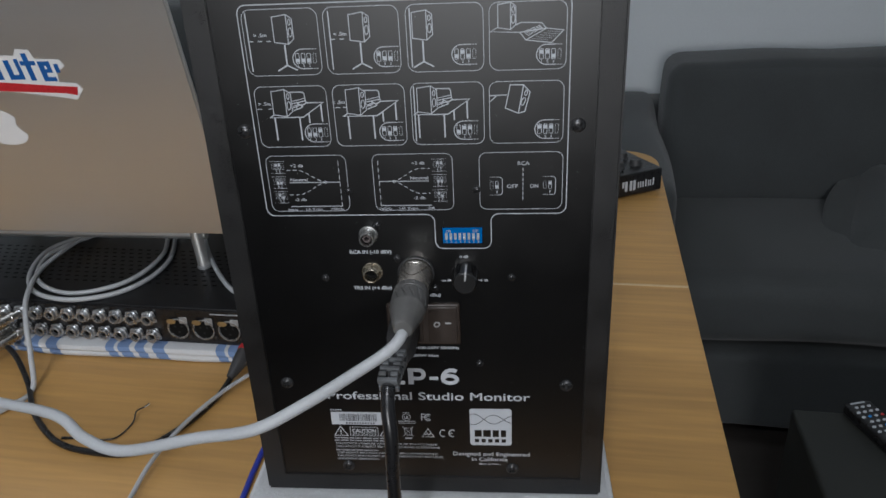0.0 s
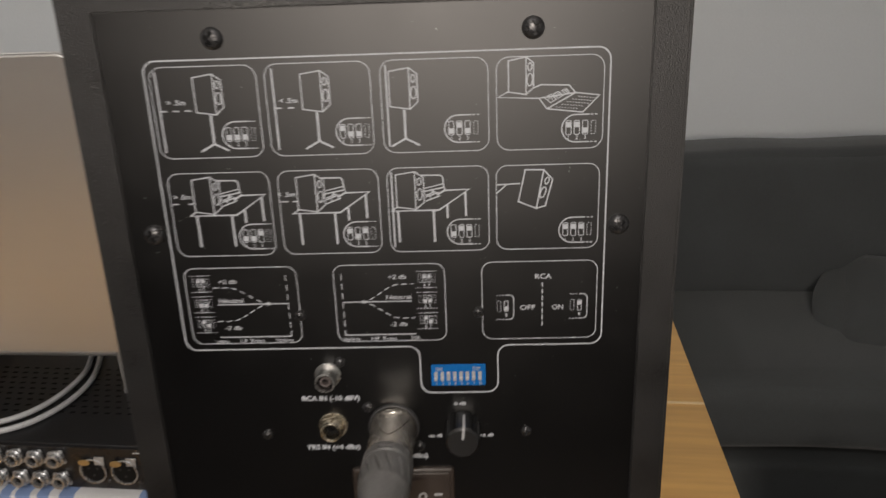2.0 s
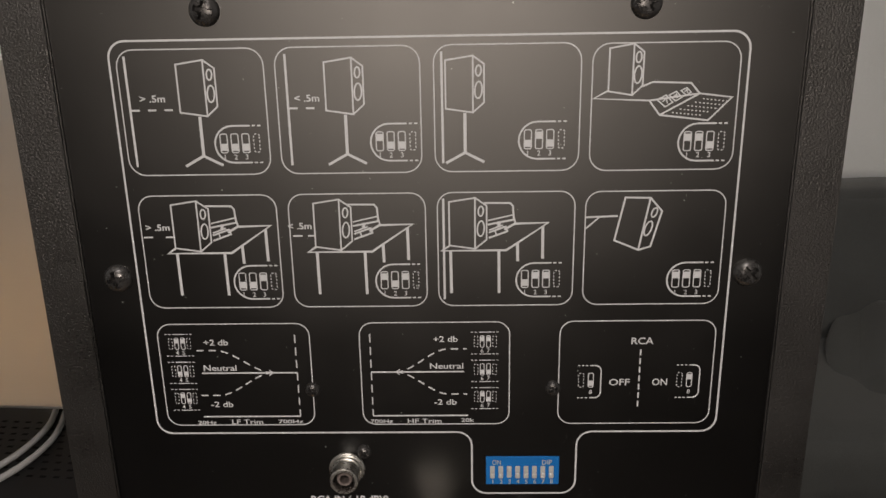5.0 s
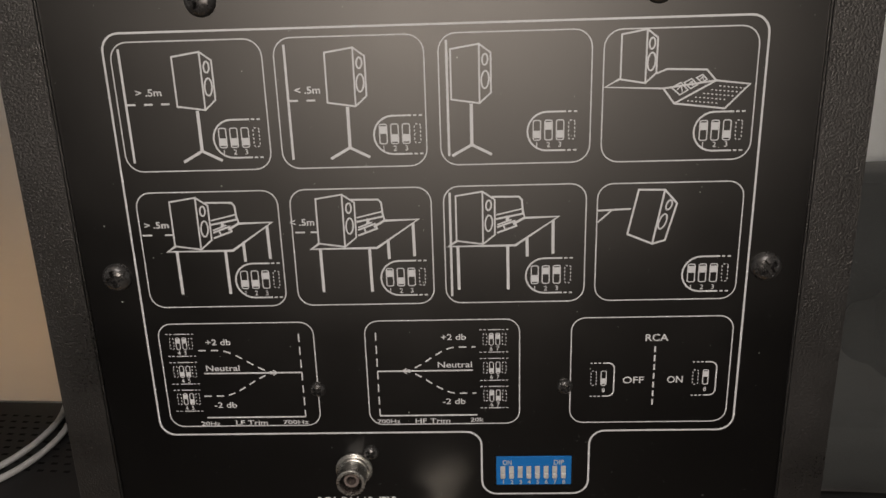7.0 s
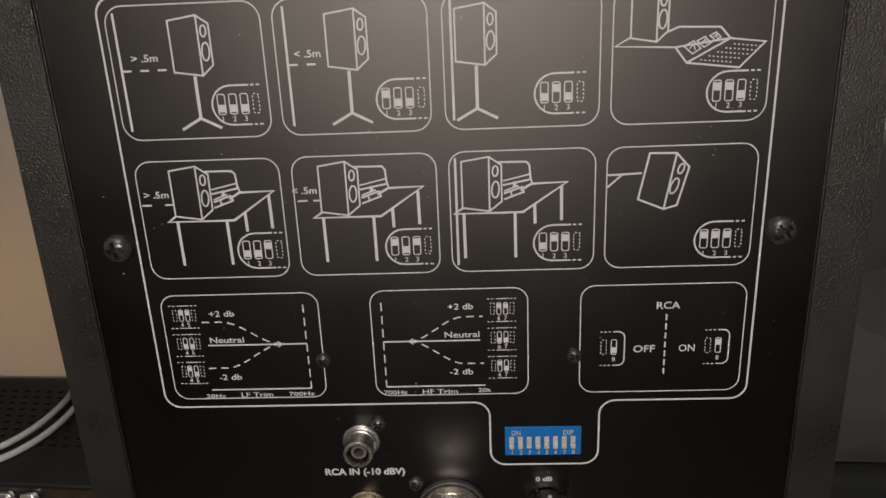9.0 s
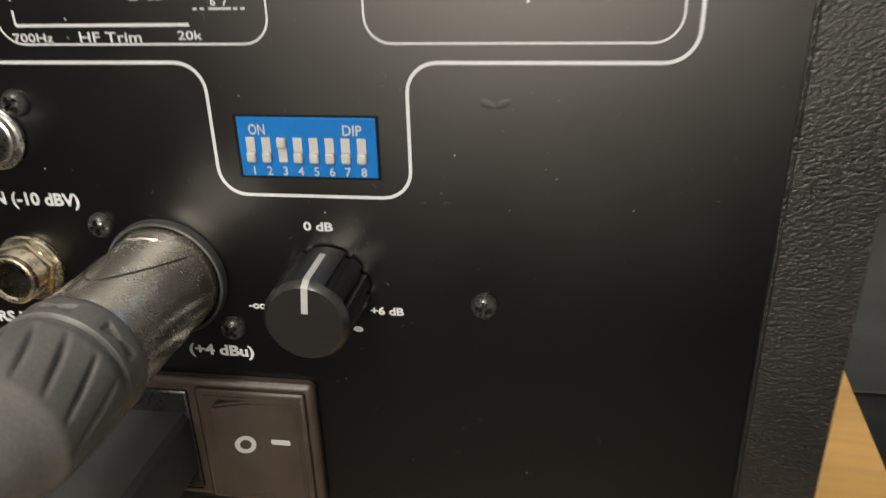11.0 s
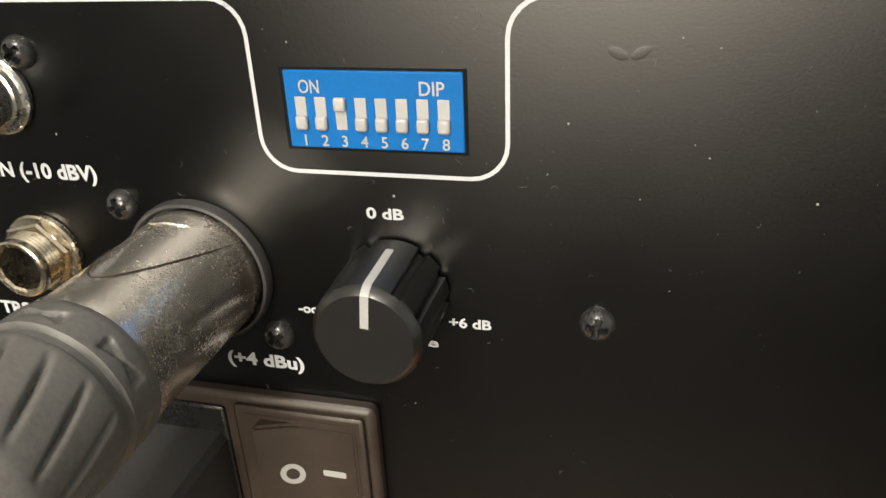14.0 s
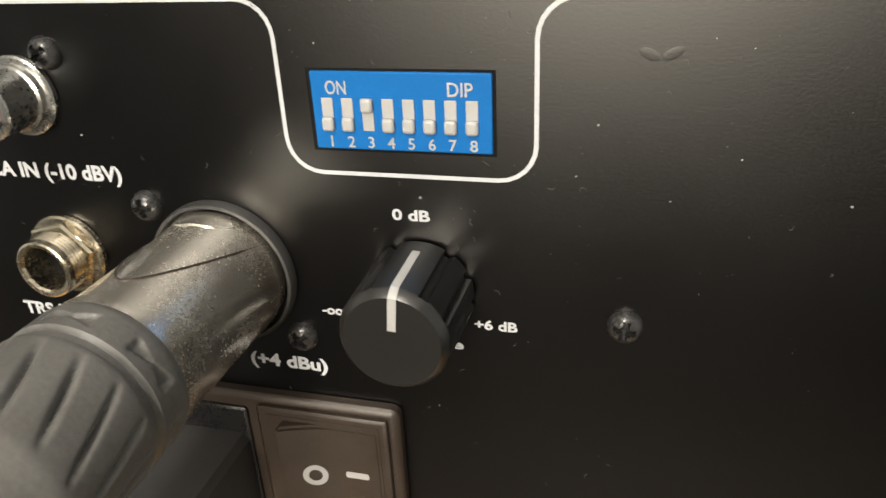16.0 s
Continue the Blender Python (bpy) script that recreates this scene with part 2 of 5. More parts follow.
def glide(points, steps=10):
    """A smooth way through a few points."""
    p = [Vector(q) for q in points]
    p = [p[0] * 2 - p[1]] + p + [p[-1] * 2 - p[-2]]
    out = []
    for i in range(1, len(p) - 2):
        for k in range(steps):
            t = k / steps
            out.append(0.5 * (2 * p[i] + (p[i + 1] - p[i - 1]) * t + (2 * p[i - 1] - 5 * p[i] + 4 * p[i + 1] - p[i + 2]) * t * t
                              + (3 * p[i] - p[i - 1] - 3 * p[i + 1] + p[i + 2]) * t ** 3))
    out.append(p[-2])
    return out


def sweep(points, radius, seg=12, steps=10, bm=None, smooth=True):
    """A round cable along a smooth way; radius may be a function of the way's share."""
    bm = bm or bmesh.new()
    way = glide(points, steps) if smooth else [Vector(p) for p in points]
    side = None
    rings = []
    for i, p in enumerate(way):
        t = (way[min(i + 1, len(way) - 1)] - way[max(i - 1, 0)]).normalized()
        if side is None:
            side = t.orthogonal().normalized()
        side = (side - t * side.dot(t)).normalized()
        up = t.cross(side)
        r = radius(i / (len(way) - 1)) if callable(radius) else radius
        rings.append([bm.verts.new(p + (side * math.cos(a) + up * math.sin(a)) * r) for a in (2 * math.pi * k / seg for k in range(seg))])
    for a, b in zip(rings, rings[1:]):
        for k in range(seg):
            j = (k + 1) % seg
            bm.faces.new((a[k], a[j], b[j], b[k]))
    bm.faces.new(rings[0][::-1])
    bm.faces.new(rings[-1])
    return bm


def rounded(x0, z0, x1, z1, r):
    pts = []
    for cx, cz, a in ((x1 - r, z1 - r, 0), (x0 + r, z1 - r, 90), (x0 + r, z0 + r, 180), (x1 - r, z0 + r, 270)):
        pts += [(cx + r * math.cos(radians(a + 15 * k)), cz + r * math.sin(radians(a + 15 * k))) for k in range(7)]
    return pts


def face(x, z, out=0.0):
    """The pose of a thing on the speaker's back, in millimetres: local x right, y up, z out of the panel."""
    return Matrix.Translation((x / 1000, -out / 1000, z / 1000)) @ Matrix.Rotation(radians(90), 4, "X")

# ---- the room ----
TABLE, FLOOR, TOP = -0.048, -0.798, 1.70
ROOM = Matrix.Rotation(radians(-5.6), 4, "Z")


def slab(name, lo, hi, material, label, bevel=0.0, category=""):
    ob = part(name, box(lo, hi, bevel), material, None, smooth=0)
    ob.matrix_world = ROOM
    return tagged(ob, label, category or name.split("_")[0], kind="structure")


slab("floor", (-2.6, -3.5, FLOOR - 0.1), (2.8, 2.0, FLOOR), FLOORM, "dark brown wooden floor boards in the living room")
slab("ceiling", (-2.6, -3.5, TOP), (2.8, 2.0, TOP + 0.1), CEIL, "plain white painted ceiling")
slab("wall_north", (-2.6, 1.90, FLOOR), (2.8, 2.0, TOP), PAINT, "plain pale grey painted wall behind the sofa")
# out of view; its darkness only shapes what the black plate reflects
slab("wall_south", (-2.6, -3.5, FLOOR), (2.8, -3.4, TOP), DARKWALL, "unseen far wall, set dark to keep the back plate's reflection black")
slab("wall_west", (-2.6, -3.4, FLOOR), (-2.5, 1.90, TOP), PAINT, "plain pale grey painted wall")
slab("wall_east", (2.7, -3.4, FLOOR), (2.8, 1.90, TOP), PAINT, "plain pale grey painted wall")


def desk():
    t = empty("desk", "beech laminate desk with rounded corners carrying audio gear", "desk", (0, 0, FLOOR))
    t.matrix_world = ROOM
    x0, x1, y0, y1, r, seam = -1.35, 0.2180, -0.10, 0.875, 0.06, 0.391
    for ya, yb, ra, rb in ((y0, seam - 0.0004, r, 0.0015), (seam + 0.0004, y1, 0.0015, r)):
        bm = bmesh.new()
        pts = []
        for cx, cy, a, q in ((x1, yb, 0, rb), (x0, yb, 90, rb), (x0, ya, 180, ra), (x1, ya, 270, ra)):
            cx, cy = cx + (-q if cx == x1 else q), cy + (-q if cy == yb else q)
            pts += [(cx + q * math.cos(radians(a + k * 15)), cy + q * math.sin(radians(a + k * 15))) for k in range(7)]
        f = bm.faces.new([bm.verts.new((x, y, TABLE - 0.025)) for x, y in pts])
        up = bmesh.ops.extrude_face_region(bm, geom=[f])["geom"]
        bmesh.ops.translate(bm, vec=(0, 0, 0.025), verts=[v for v in up if isinstance(v, bmesh.types.BMVert)])
        rim = [e for e in bm.edges if abs(e.verts[0].co.z - e.verts[1].co.z) < 1e-6]
        bmesh.ops.bevel(bm, geom=rim, offset=0.0012, segments=2, affect="EDGES")
        bmesh.ops.recalc_face_normals(bm, faces=bm.faces)
        part("tabletop", bm, WOOD, t)
    part("edge_strip", box((x0 + 0.05, seam - 0.0022, TABLE - 0.004), (x1 - 0.0006, seam + 0.0022, TABLE + 0.0003), 0.0002), EDGE, t, "pale joint strip")
    for x, y in ((x0 + 0.08, y0 + 0.08), (x1 - 0.08, y0 + 0.08), (x0 + 0.08, y1 - 0.08), (x1 - 0.08, y1 - 0.08)):
        part("leg", box((x - 0.025, y - 0.025, FLOOR), (x + 0.025, y + 0.025, TABLE - 0.025), 0.003), WOOD, t)
    for ob in t.children:
        ob.matrix_parent_inverse = Matrix()
    return t


desk()


def pillowed(lo, hi, puff, bm=None, n=17, r=0.04):
    """A soft upholstered block: bulging faces and round edges."""
    bm = bm or bmesh.new()
    start = len(bm.verts)
    c = Vector([(a + b) / 2 for a, b in zip(lo, hi)])
    h = Vector([(b - a) / 2 for a, b in zip(lo, hi)])
    tmp = bmesh.new()
    bmesh.ops.create_cube(tmp, size=2)
    bmesh.ops.subdivide_edges(tmp, edges=tmp.edges[:], cuts=n, use_grid_fill=True)
    for v in tmp.verts:
        p = Vector([math.sin(a * math.pi / 2) for a in v.co])
        inner = Vector([max(-h[i] + r, min(h[i] - r, p[i] * h[i])) for i in range(3)])
        q = Vector([p[i] * h[i] for i in range(3)]) - inner
        if q.length > 1e-9:
            q = q.normalized() * r
        swell = [1 - c_ ** 2 for c_ in p]
        out = inner + q + Vector([p[i] * puff * swell[i - 1] * swell[i - 2] if abs(p[i]) > 0.999 else 0 for i in range(3)])
        w = noise.noise((c + out) * 5) * 0.006
        v.co = c + out + Vector((w, w * 0.6, w))
    me = bpy.data.meshes.new("tmp")
    tmp.to_mesh(me)
    tmp.free()
    bm.from_mesh(me)
    bpy.data.meshes.remove(me)
    return bm


def sofa():
    t = empty("sofa", "charcoal grey woven fabric sofa with loose back cushions", "sofa", (0, 0, FLOOR))
    t.matrix_world = ROOM
    s = -0.37
    x0, yf, yb = 0.325, 1.03, 1.473
    part("base", pillowed((x0 - 0.26, yf + 0.015, FLOOR + 0.05), (2.2, yb + 0.30, s - 0.185), 0.004, r=0.02), SOFA, t)
    part("seat_cushion", pillowed((x0 - 0.034, yf, s - 0.16), (1.22, yb + 0.1, s), 0.012, r=0.05), SOFA, t)
    part("seat_cushion", pillowed((1.225, yf, s - 0.16), (2.1, yb + 0.1, s), 0.012, r=0.05), SOFA, t)
    for a, b in ((x0 - 0.02, 1.36), (1.365, 2.1)):
        bm = pillowed((a, yb, s - 0.02), (b, yb + 0.20, -0.045), 0.016, n=25, r=0.036)
        for v in bm.verts:
            v.co.y += (v.co.z - s) * 0.16
        part("back_cushion", bm, SOFA, t)
    part("armrest", pillowed((x0 - 0.26, yf - 0.02, FLOOR + 0.05), (x0 - 0.040, yb + 0.3, -0.165), 0.006, r=0.035), SOFA, t)
    part("frame_back", pillowed((x0 - 0.25, yb + 0.22, FLOOR + 0.05), (2.2, yb + 0.36, -0.185), 0.006, r=0.04), SOFA, t)
    for x in (x0 - 0.2, 2.1):
        for y in (yf + 0.1, yb + 0.24):
            part("foot", box((x - 0.025, y - 0.025, FLOOR), (x + 0.025, y + 0.025, FLOOR + 0.06), 0.004), PLASTIC, t)


sofa()

# ---- the studio monitor, seen from behind ----
speaker = empty("studio_monitor", "black vinyl-wrapped studio monitor loudspeaker seen from its printed back", "loudspeaker", (0, 0.13, -0.008))


def under(ob):
    """Keeps a part where it was built, though its thing stands elsewhere."""
    ob.matrix_parent_inverse = ob.parent.matrix_basis.inverted() if ob.parent.parent is None else Matrix()
    return ob


def cabinet():
    bm = box((-0.1145, -0.0012, -0.008), (0.1145, 0.257, 0.348))
    bm.faces.ensure_lookup_table()
    back = min(bm.faces, key=lambda f: f.calc_center_median().y)
    bmesh.ops.inset_individual(bm, faces=[back], thickness=0.0141, use_even_offset=True)
    bmesh.ops.inset_individual(bm, faces=[back], thickness=0.0002, depth=-0.004, use_even_offset=True)
    lip = [e for e in bm.edges if all(abs(v.co.y + 0.0012) < 1e-5 and abs(v.co.x) < 0.11 for v in e.verts)]
    outer = [e for e in bm.edges if all(abs(abs(v.co.x) - 0.1145) < 1e-5 for v in e.verts) or (all(abs(v.co.y + 0.0012) < 1e-5 for v in e.verts)
             and all(abs(abs(v.co.x) - 0.1145) < 1e-5 for v in e.verts))]
    outer += [e for e in bm.edges if all(v.co.y < -0.0011 and (abs(v.co.z + 0.008) < 1e-5 or abs(v.co.z - 0.348) < 1e-5) for v in e.verts)]
    bmesh.ops.bevel(bm, geom=list(set(outer)), offset=0.0016, segments=3, affect="EDGES")
    lip = [e for e in lip if e.is_valid]
    bmesh.ops.bevel(bm, geom=lip, offset=0.0005, segments=2, affect="EDGES")
    return under(part("cabinet", bm, VINYL, speaker))


cabinet()
panel = under(part("back_panel", box((-0.1006, 0.0, 0.0061), (0.1006, 0.0028, 0.3339), 0.0001), PANEL, speaker, "satin black metal back plate with white print"))
pad_thing = empty("isolation_pad", "pale grey foam isolation pad under the loudspeaker", "foam pad", (0, 0.13, TABLE))
under(part("foam", box((-0.128, -0.020, TABLE), (0.124, 0.27, -0.008), 0.004), FOAM, pad_thing))


def screw_mesh(r, dome):
    """A pan head with a sunk cross, turned about local z."""
    bm = bmesh.new()
    seg, rings = 48, 11
    w, l = r * 0.17, r * 0.60
    top = []
    for i in range(rings + 1):
        q = i / rings
        rr = r * q
        ring = []
        for k in range(seg if i else 1):
            a = 2 * math.pi * k / seg
            x, y = rr * math.cos(a), rr * math.sin(a)
            h = dome * math.sqrt(max(0.0, 1 - (q * 0.985) ** 2.6))
            if (abs(x) < w and abs(y) < l) or (abs(y) < w and abs(x) < l):
                h -= dome * 0.62
            ring.append(bm.verts.new((x, y, max(h, 0))))
        top.append(ring)
    top.append([bm.verts.new((v.co.x, v.co.y, -0.0002)) for v in top[-1]])
    for a, b in zip(top, top[1:]):
        for k in range(seg):
            j = (k + 1) % seg
            if len(a) == 1:
                bm.faces.new((a[0], b[k], b[j]))
            else:
                bm.faces.new((a[k], b[k], b[j], a[j]))
    me = bpy.data.meshes.new("screw")
    bm.normal_update()
    bm.to_mesh(me)
    bm.free()
    me.materials.append(SCREW)
    me.polygons.foreach_set("use_smooth", [True] * len(me.polygons))
    me.set_sharp_from_angle(angle=radians(40))
    return me


big, small = screw_mesh(0.0041, 0.0026), screw_mesh(0.0023, 0.0019)
turns = [12, 40, 75, 20, 55, 5, 33, 64, 18, 80, 47, 29, 10, 60, 38]
spots = [(big, s * x, z) for x, z in ((91, 250), (58, 324), (89.5, 82), (55.5, 14.2)) for s in (-1, 1)]
spots += [(small, s * x, z) for x, z in ((55.6, 158.6), (36.3, 214), (35.6, 98)) for s in (-1, 1)]
spots += [(small, -21.7, 192.6), (small, -11.4, 171.2), (small, 10.0, 151.8)]
for n, (me, x, z) in enumerate(spots):
    ob = new("screw", me)
    ob.parent = speaker
    ob.matrix_basis = face(x, z) @ Matrix.Rotation(radians(turns[n % 15]), 4, "Z")
    ob.matrix_parent_inverse = speaker.matrix_basis.inverted()

MM = 0.001


def mm(prof):
    return [(r * MM, h * MM) for r, h in prof]


def rca():
    m = face(-27.2, 186.8)
    j = under(part("rca_jack", lathe(mm([(0, 0.2), (5.6, 0.2), (5.6, 0.9), (5.3, 1.2), (4.7, 1.3), (4.6, 2.2), (4.2, 2.4), (4.2, 6.4), (4.35, 7.0), (4.35, 7.7),
              (4.1, 8.0), (3.4, 8.0), (3.25, 7.4), (3.2, 3.0), (0, 3.0)]), m, 40), NICKEL, speaker, "nickel phono socket"))
    part("insulator", lathe(mm([(2.4, 3.0), (2.4, 6.2), (2.2, 6.5), (1.5, 6.5), (1.4, 6.0), (1.4, 3.2)]), m), INSUL, j)
    part("bore_end", lathe(mm([(3.2, 3.1), (0, 3.15)]), m), SLOT, j)


def trs():
    m = face(-26.9, 162.5)
    nut = [(0, 0.2), (6.35, 0.2), (6.35, 1.0), (6.1, 1.35), (5.2, 1.45), (5.2, 2.1), (4.8, 2.3)]
    thread = [(4.65 - 0.2 * (k % 2), 2.4 + 0.3 * k) for k in range(11)]
    j = under(part("jack_socket", lathe(mm(nut + thread + [(4.6, 5.8), (4.5, 6.2), (4.2, 6.4), (3.7, 6.3)]), m, 48), BRASS, speaker, "gold-toned threaded quarter inch socket"))
    part("hex_nut", lathe(mm([(5.1, 1.3), (5.95, 1.3), (5.95, 2.2), (5.6, 2.6), (4.8, 2.6)]), m @ Matrix.Rotation(radians(14), 4, "Z"), 6), BRASS, j)
    part("bore", lathe(mm([(3.75, 6.3), (3.5, 5.9), (3.35, 1.6)]), m, 12), BRASS, j, smooth=10)
    part("bore_end", lathe(mm([(3.4, 1.7), (1.6, 1.7), (1.5, 0.9), (0, 0.9)]), m, 12), SLOT, j)


def xlr_socket():
    m = face(-0.7, 161.7)
    under(part("xlr_socket", lathe(mm([(0, 0.15), (11.0, 0.15), (11.0, 1.3), (10.8, 1.9), (10.4, 2.0), (10.15, 1.6), (10.1, 0.2)]), m, 64), CORDRUB, speaker, "black chassis plug around the connector"))


rca()
trs()
xlr_socket()


def knob():
    m = face(28.7, 161.4) @ Matrix.Rotation(radians(-5), 4, "Z")
    bm = bmesh.new()
    seg = 120
    rings = []
    for r, h in ((7.1, 0.6), (7.45, 0.7), (7.45, 1.2), (7.4, 1.3), (7.15, 12.2), (7.05, 12.5), (6.35, 13.4), (6.15, 13.55)):
        ring = []
        for k in range(seg):
            a = 2 * math.pi * k / seg
            g = 0.0
            if h < 12.4:
                d = ((math.degrees(a) - 90 + 15) % 30) - 15
                if abs(d) < 4.2 and abs(math.degrees(a) - 90) > 10:
                    g = 0.8
            ring.append(bm.verts.new(m @ Vector(((r - g) * MM * math.cos(a), (r - g) * MM * math.sin(a), h * MM))))
        rings.append(ring)
    for a, b in zip(rings, rings[1:]):
        for k in range(seg):
            j = (k + 1) % seg
            bm.faces.new((a[k], a[j], b[j], b[k]))
    bm.faces.new(rings[-1])
    k = under(part("volume_knob", bm, KNOBM, speaker, "fluted black volume knob", smooth=28))
    p = bmesh.new()
    way = [(0, 7.44, 3.4), (0, 7.22, 12.2), (0, 7.12, 12.55), (0, 6.42, 13.44), (0, 6.2, 13.6), (0, 1.7, 13.6)]
    rows = [[p.verts.new(m @ Vector((s * 0.54 * MM, y * MM, h * MM))) for s in (-1, 1)] for _, y, h in way]
    for a, b in zip(rows, rows[1:]):
        p.faces.new((a[0], a[1], b[1], b[0]))
    part("pointer", p, DIPWHITE, k, "white pointer line")


knob()


def inlet():
    m = face(2.0, 127.0)
    b = under(part("power_inlet", box((-22.4 * MM, -14.4 * MM, 0), (22.4 * MM, 14.4 * MM, 1.7 * MM), 0.0015, 3, m=m), BROWNBLK, speaker, "dark brown plastic mains inlet with rocker switch"))
    bm = box((-0.8 * MM, -13.6 * MM, 1.6 * MM), (20.6 * MM, 12.6 * MM, 2.5 * MM), 0.0007, 2, m=m)
    part("switch_frame", bm, BROWNBLK, b)
    part("switch_well", box((0.9 * MM, -12.4 * MM, 2.45 * MM), (19.2 * MM, 11.2 * MM, 2.62 * MM), 0, m=m), BROWNBLK, b)
    # the rocker, pressed in at its on side: a hollow curve from left to right
    p = bmesh.new()

    def rise(x):
        return 2.75 + 2.3 * (max(0.0, 12.2 - x) / 9.0) ** 1.6

    xs = [3.2 + 16.0 * k / 16 for k in range(17)]
    edge = [[p.verts.new(m @ Vector((x * MM, y * MM, (h if h else rise(x)) * MM))) for x in xs] for y, h in ((-11.6, 2.4), (-11.6, 0), (10.5, 0), (10.5, 2.4))]
    for e0, e1 in zip(edge, edge[1:]):
        for k in range(16):
            p.faces.new((e0[k], e0[k + 1], e1[k + 1], e1[k]))
    for k in (0, 16):
        p.faces.new([e[k] for e in edge])
    bmesh.ops.recalc_face_normals(p, faces=p.faces)
    bmesh.ops.bevel(p, geom=[e for e in p.edges if e.calc_face_angle(0) > 0.8], offset=0.0005, segments=2, affect="EDGES")
    part("rocker", p, BROWNBLK, b)
    o = bmesh.new()
    for k in range(24):
        a0, a1 = 2 * math.pi * k / 24, 2 * math.pi * (k + 1) / 24
        q = [(8.3 + r * math.cos(a), 1.0 + r * 1.05 * math.sin(a)) for r, a in ((1.05, a0), (1.95, a0), (1.95, a1), (1.05, a1))]
        o.faces.new([o.verts.new(m @ Vector((x * MM, y * MM, (rise(x) + 0.06) * MM))) for x, y in q])
    part("off_mark", o, DIPWHITE, b)
    o = bmesh.new()
    o.faces.new([o.verts.new(m @ Vector((x * MM, y * MM, 2.82 * MM))) for x, y in rounded(13.2, 1.0, 17.0, 2.2, 0.35)])
    part("on_mark", o, DIPWHITE, b)
    part("inlet_socket", box((-20.0 * MM, -12.0 * MM, 1.6 * MM), (-2.6 * MM, 11.5 * MM, 2.2 * MM), 0.0006, 2, m=m), PLASTIC, b)


inlet()


def dip():
    m = face(27.5, 185.9)
    # flat dark sheet on the plate, painted shade of the gap round the block
    hole = box((-11.95 * MM, -5.3 * MM, 0.05 * MM), (11.75 * MM, 5.2 * MM, 0.12 * MM), 0, m=m)
    g = under(part("switch_gap_shade", hole, SLOT, speaker))
    d = under(part("dip_switch", box((-11.35 * MM, -4.9 * MM, 0.0), (11.35 * MM, 4.9 * MM, 0.5 * MM), 0.0002, 2, m=m), DIPBLUE, speaker, "blue eight-way slide switch block"))
    for k in range(8):
        x = -9.35 + k * 2.61
        up = k == 2
        part("slot", box(((x - 0.74) * MM, -2.45 * MM, 0.48 * MM), ((x + 0.74) * MM, 1.65 * MM, 0.62 * MM), 0.00006, 1, m=m), DIPWHITE, d)
        y0 = -0.1 if up else -2.5
        part("slider", box(((x - 0.78) * MM, y0 * MM, 0.5 * MM), ((x + 0.78) * MM, (y0 + 1.85) * MM, 1.25 * MM), 0.0004, 3, m=m), DIPWHITE, d)
    return d


dip_block = dip()

# ---- the white print on the back panel, in millimetres ----
class Pen:
    """Gathers flat strokes of ink on the panel."""

    def __init__(self):
        self.bm, self.h = bmesh.new(), 0.10

    def poly(self, pts):
        self.h += 0.0008
        self.bm.faces.new([self.bm.verts.new((x * MM, -self.h * MM, z * MM)) for x, z in pts])

    def line(self, pts, w=0.5, closed=False):
        self.h += 0.0008
        n = len(pts)
        p = [Vector(q) for q in pts]
        left, right = [], []
        for i in range(n):
            a = p[i - 1] if (i or closed) else p[0]
            b = p[i]
            c = p[(i + 1) % n] if (i < n - 1 or closed) else p[-1]
            d0, d1 = (b - a), (c - b)
            d0 = d0.normalized() if d0.length > 1e-9 else d1.normalized()
            d1 = d1.normalized() if d1.length > 1e-9 else d0
            t = (d0 + d1)
            t = t.normalized() if t.length > 1e-6 else d0
            nrm = Vector((-t.y, t.x))
            k = min(1.8, 1 / max(0.3, nrm.dot(Vector((-d0.y, d0.x)))))
            for side, s in ((left, 1), (right, -1)):
                q = b + nrm * (s * w * 0.43 * k)
                side.append(self.bm.verts.new((q.x * MM, -self.h * MM, q.y * MM)))
        for i in range(n if closed else n - 1):
            j = (i + 1) % n
            self.bm.faces.new((left[i], right[i], right[j], left[j]))

    def dashes(self, pts, w=0.5, on=1.5, off=1.0):
        p = [Vector(q) for q in pts]
        at, run, cur = 0.0, True, [p[0]]
        for a, b in zip(p, p[1:]):
            d = (b - a).length
            done = 0.0
            while d - done > (on if run else off) - at:
                done += (on if run else off) - at
                q = a.lerp(b, done / d)
                if run:
                    self.line(cur + [q], w)
                    cur = []
                else:
                    cur = [q]
                run, at = not run, 0.0
            at += d - done
            if run:
                cur = cur + [b]
        if run and len(cur) > 1 and (cur[-1] - cur[0]).length > 0.15:
            self.line(cur, w)

    def rect(self, x0, z0, x1, z1, r, w=0.5):
        self.line(rounded(x0, z0, x1, z1, r), w, True)

    def oval(self, x, z, rx, rz, w=0.5, tilt=0.0):
        c, s = math.cos(radians(tilt)), math.sin(radians(tilt))
        pts = []
        for k in range(20):
            a = 2 * math.pi * k / 20
            u, v = rx * math.cos(a), rz * math.sin(a)
            pts.append((x + u * c - v * s, z + u * s + v * c))
        self.line(pts, w, True)

    def ink(self, name, label="", material=None):
        return part(name, self.bm, material or INK, panel, label, smooth=0)


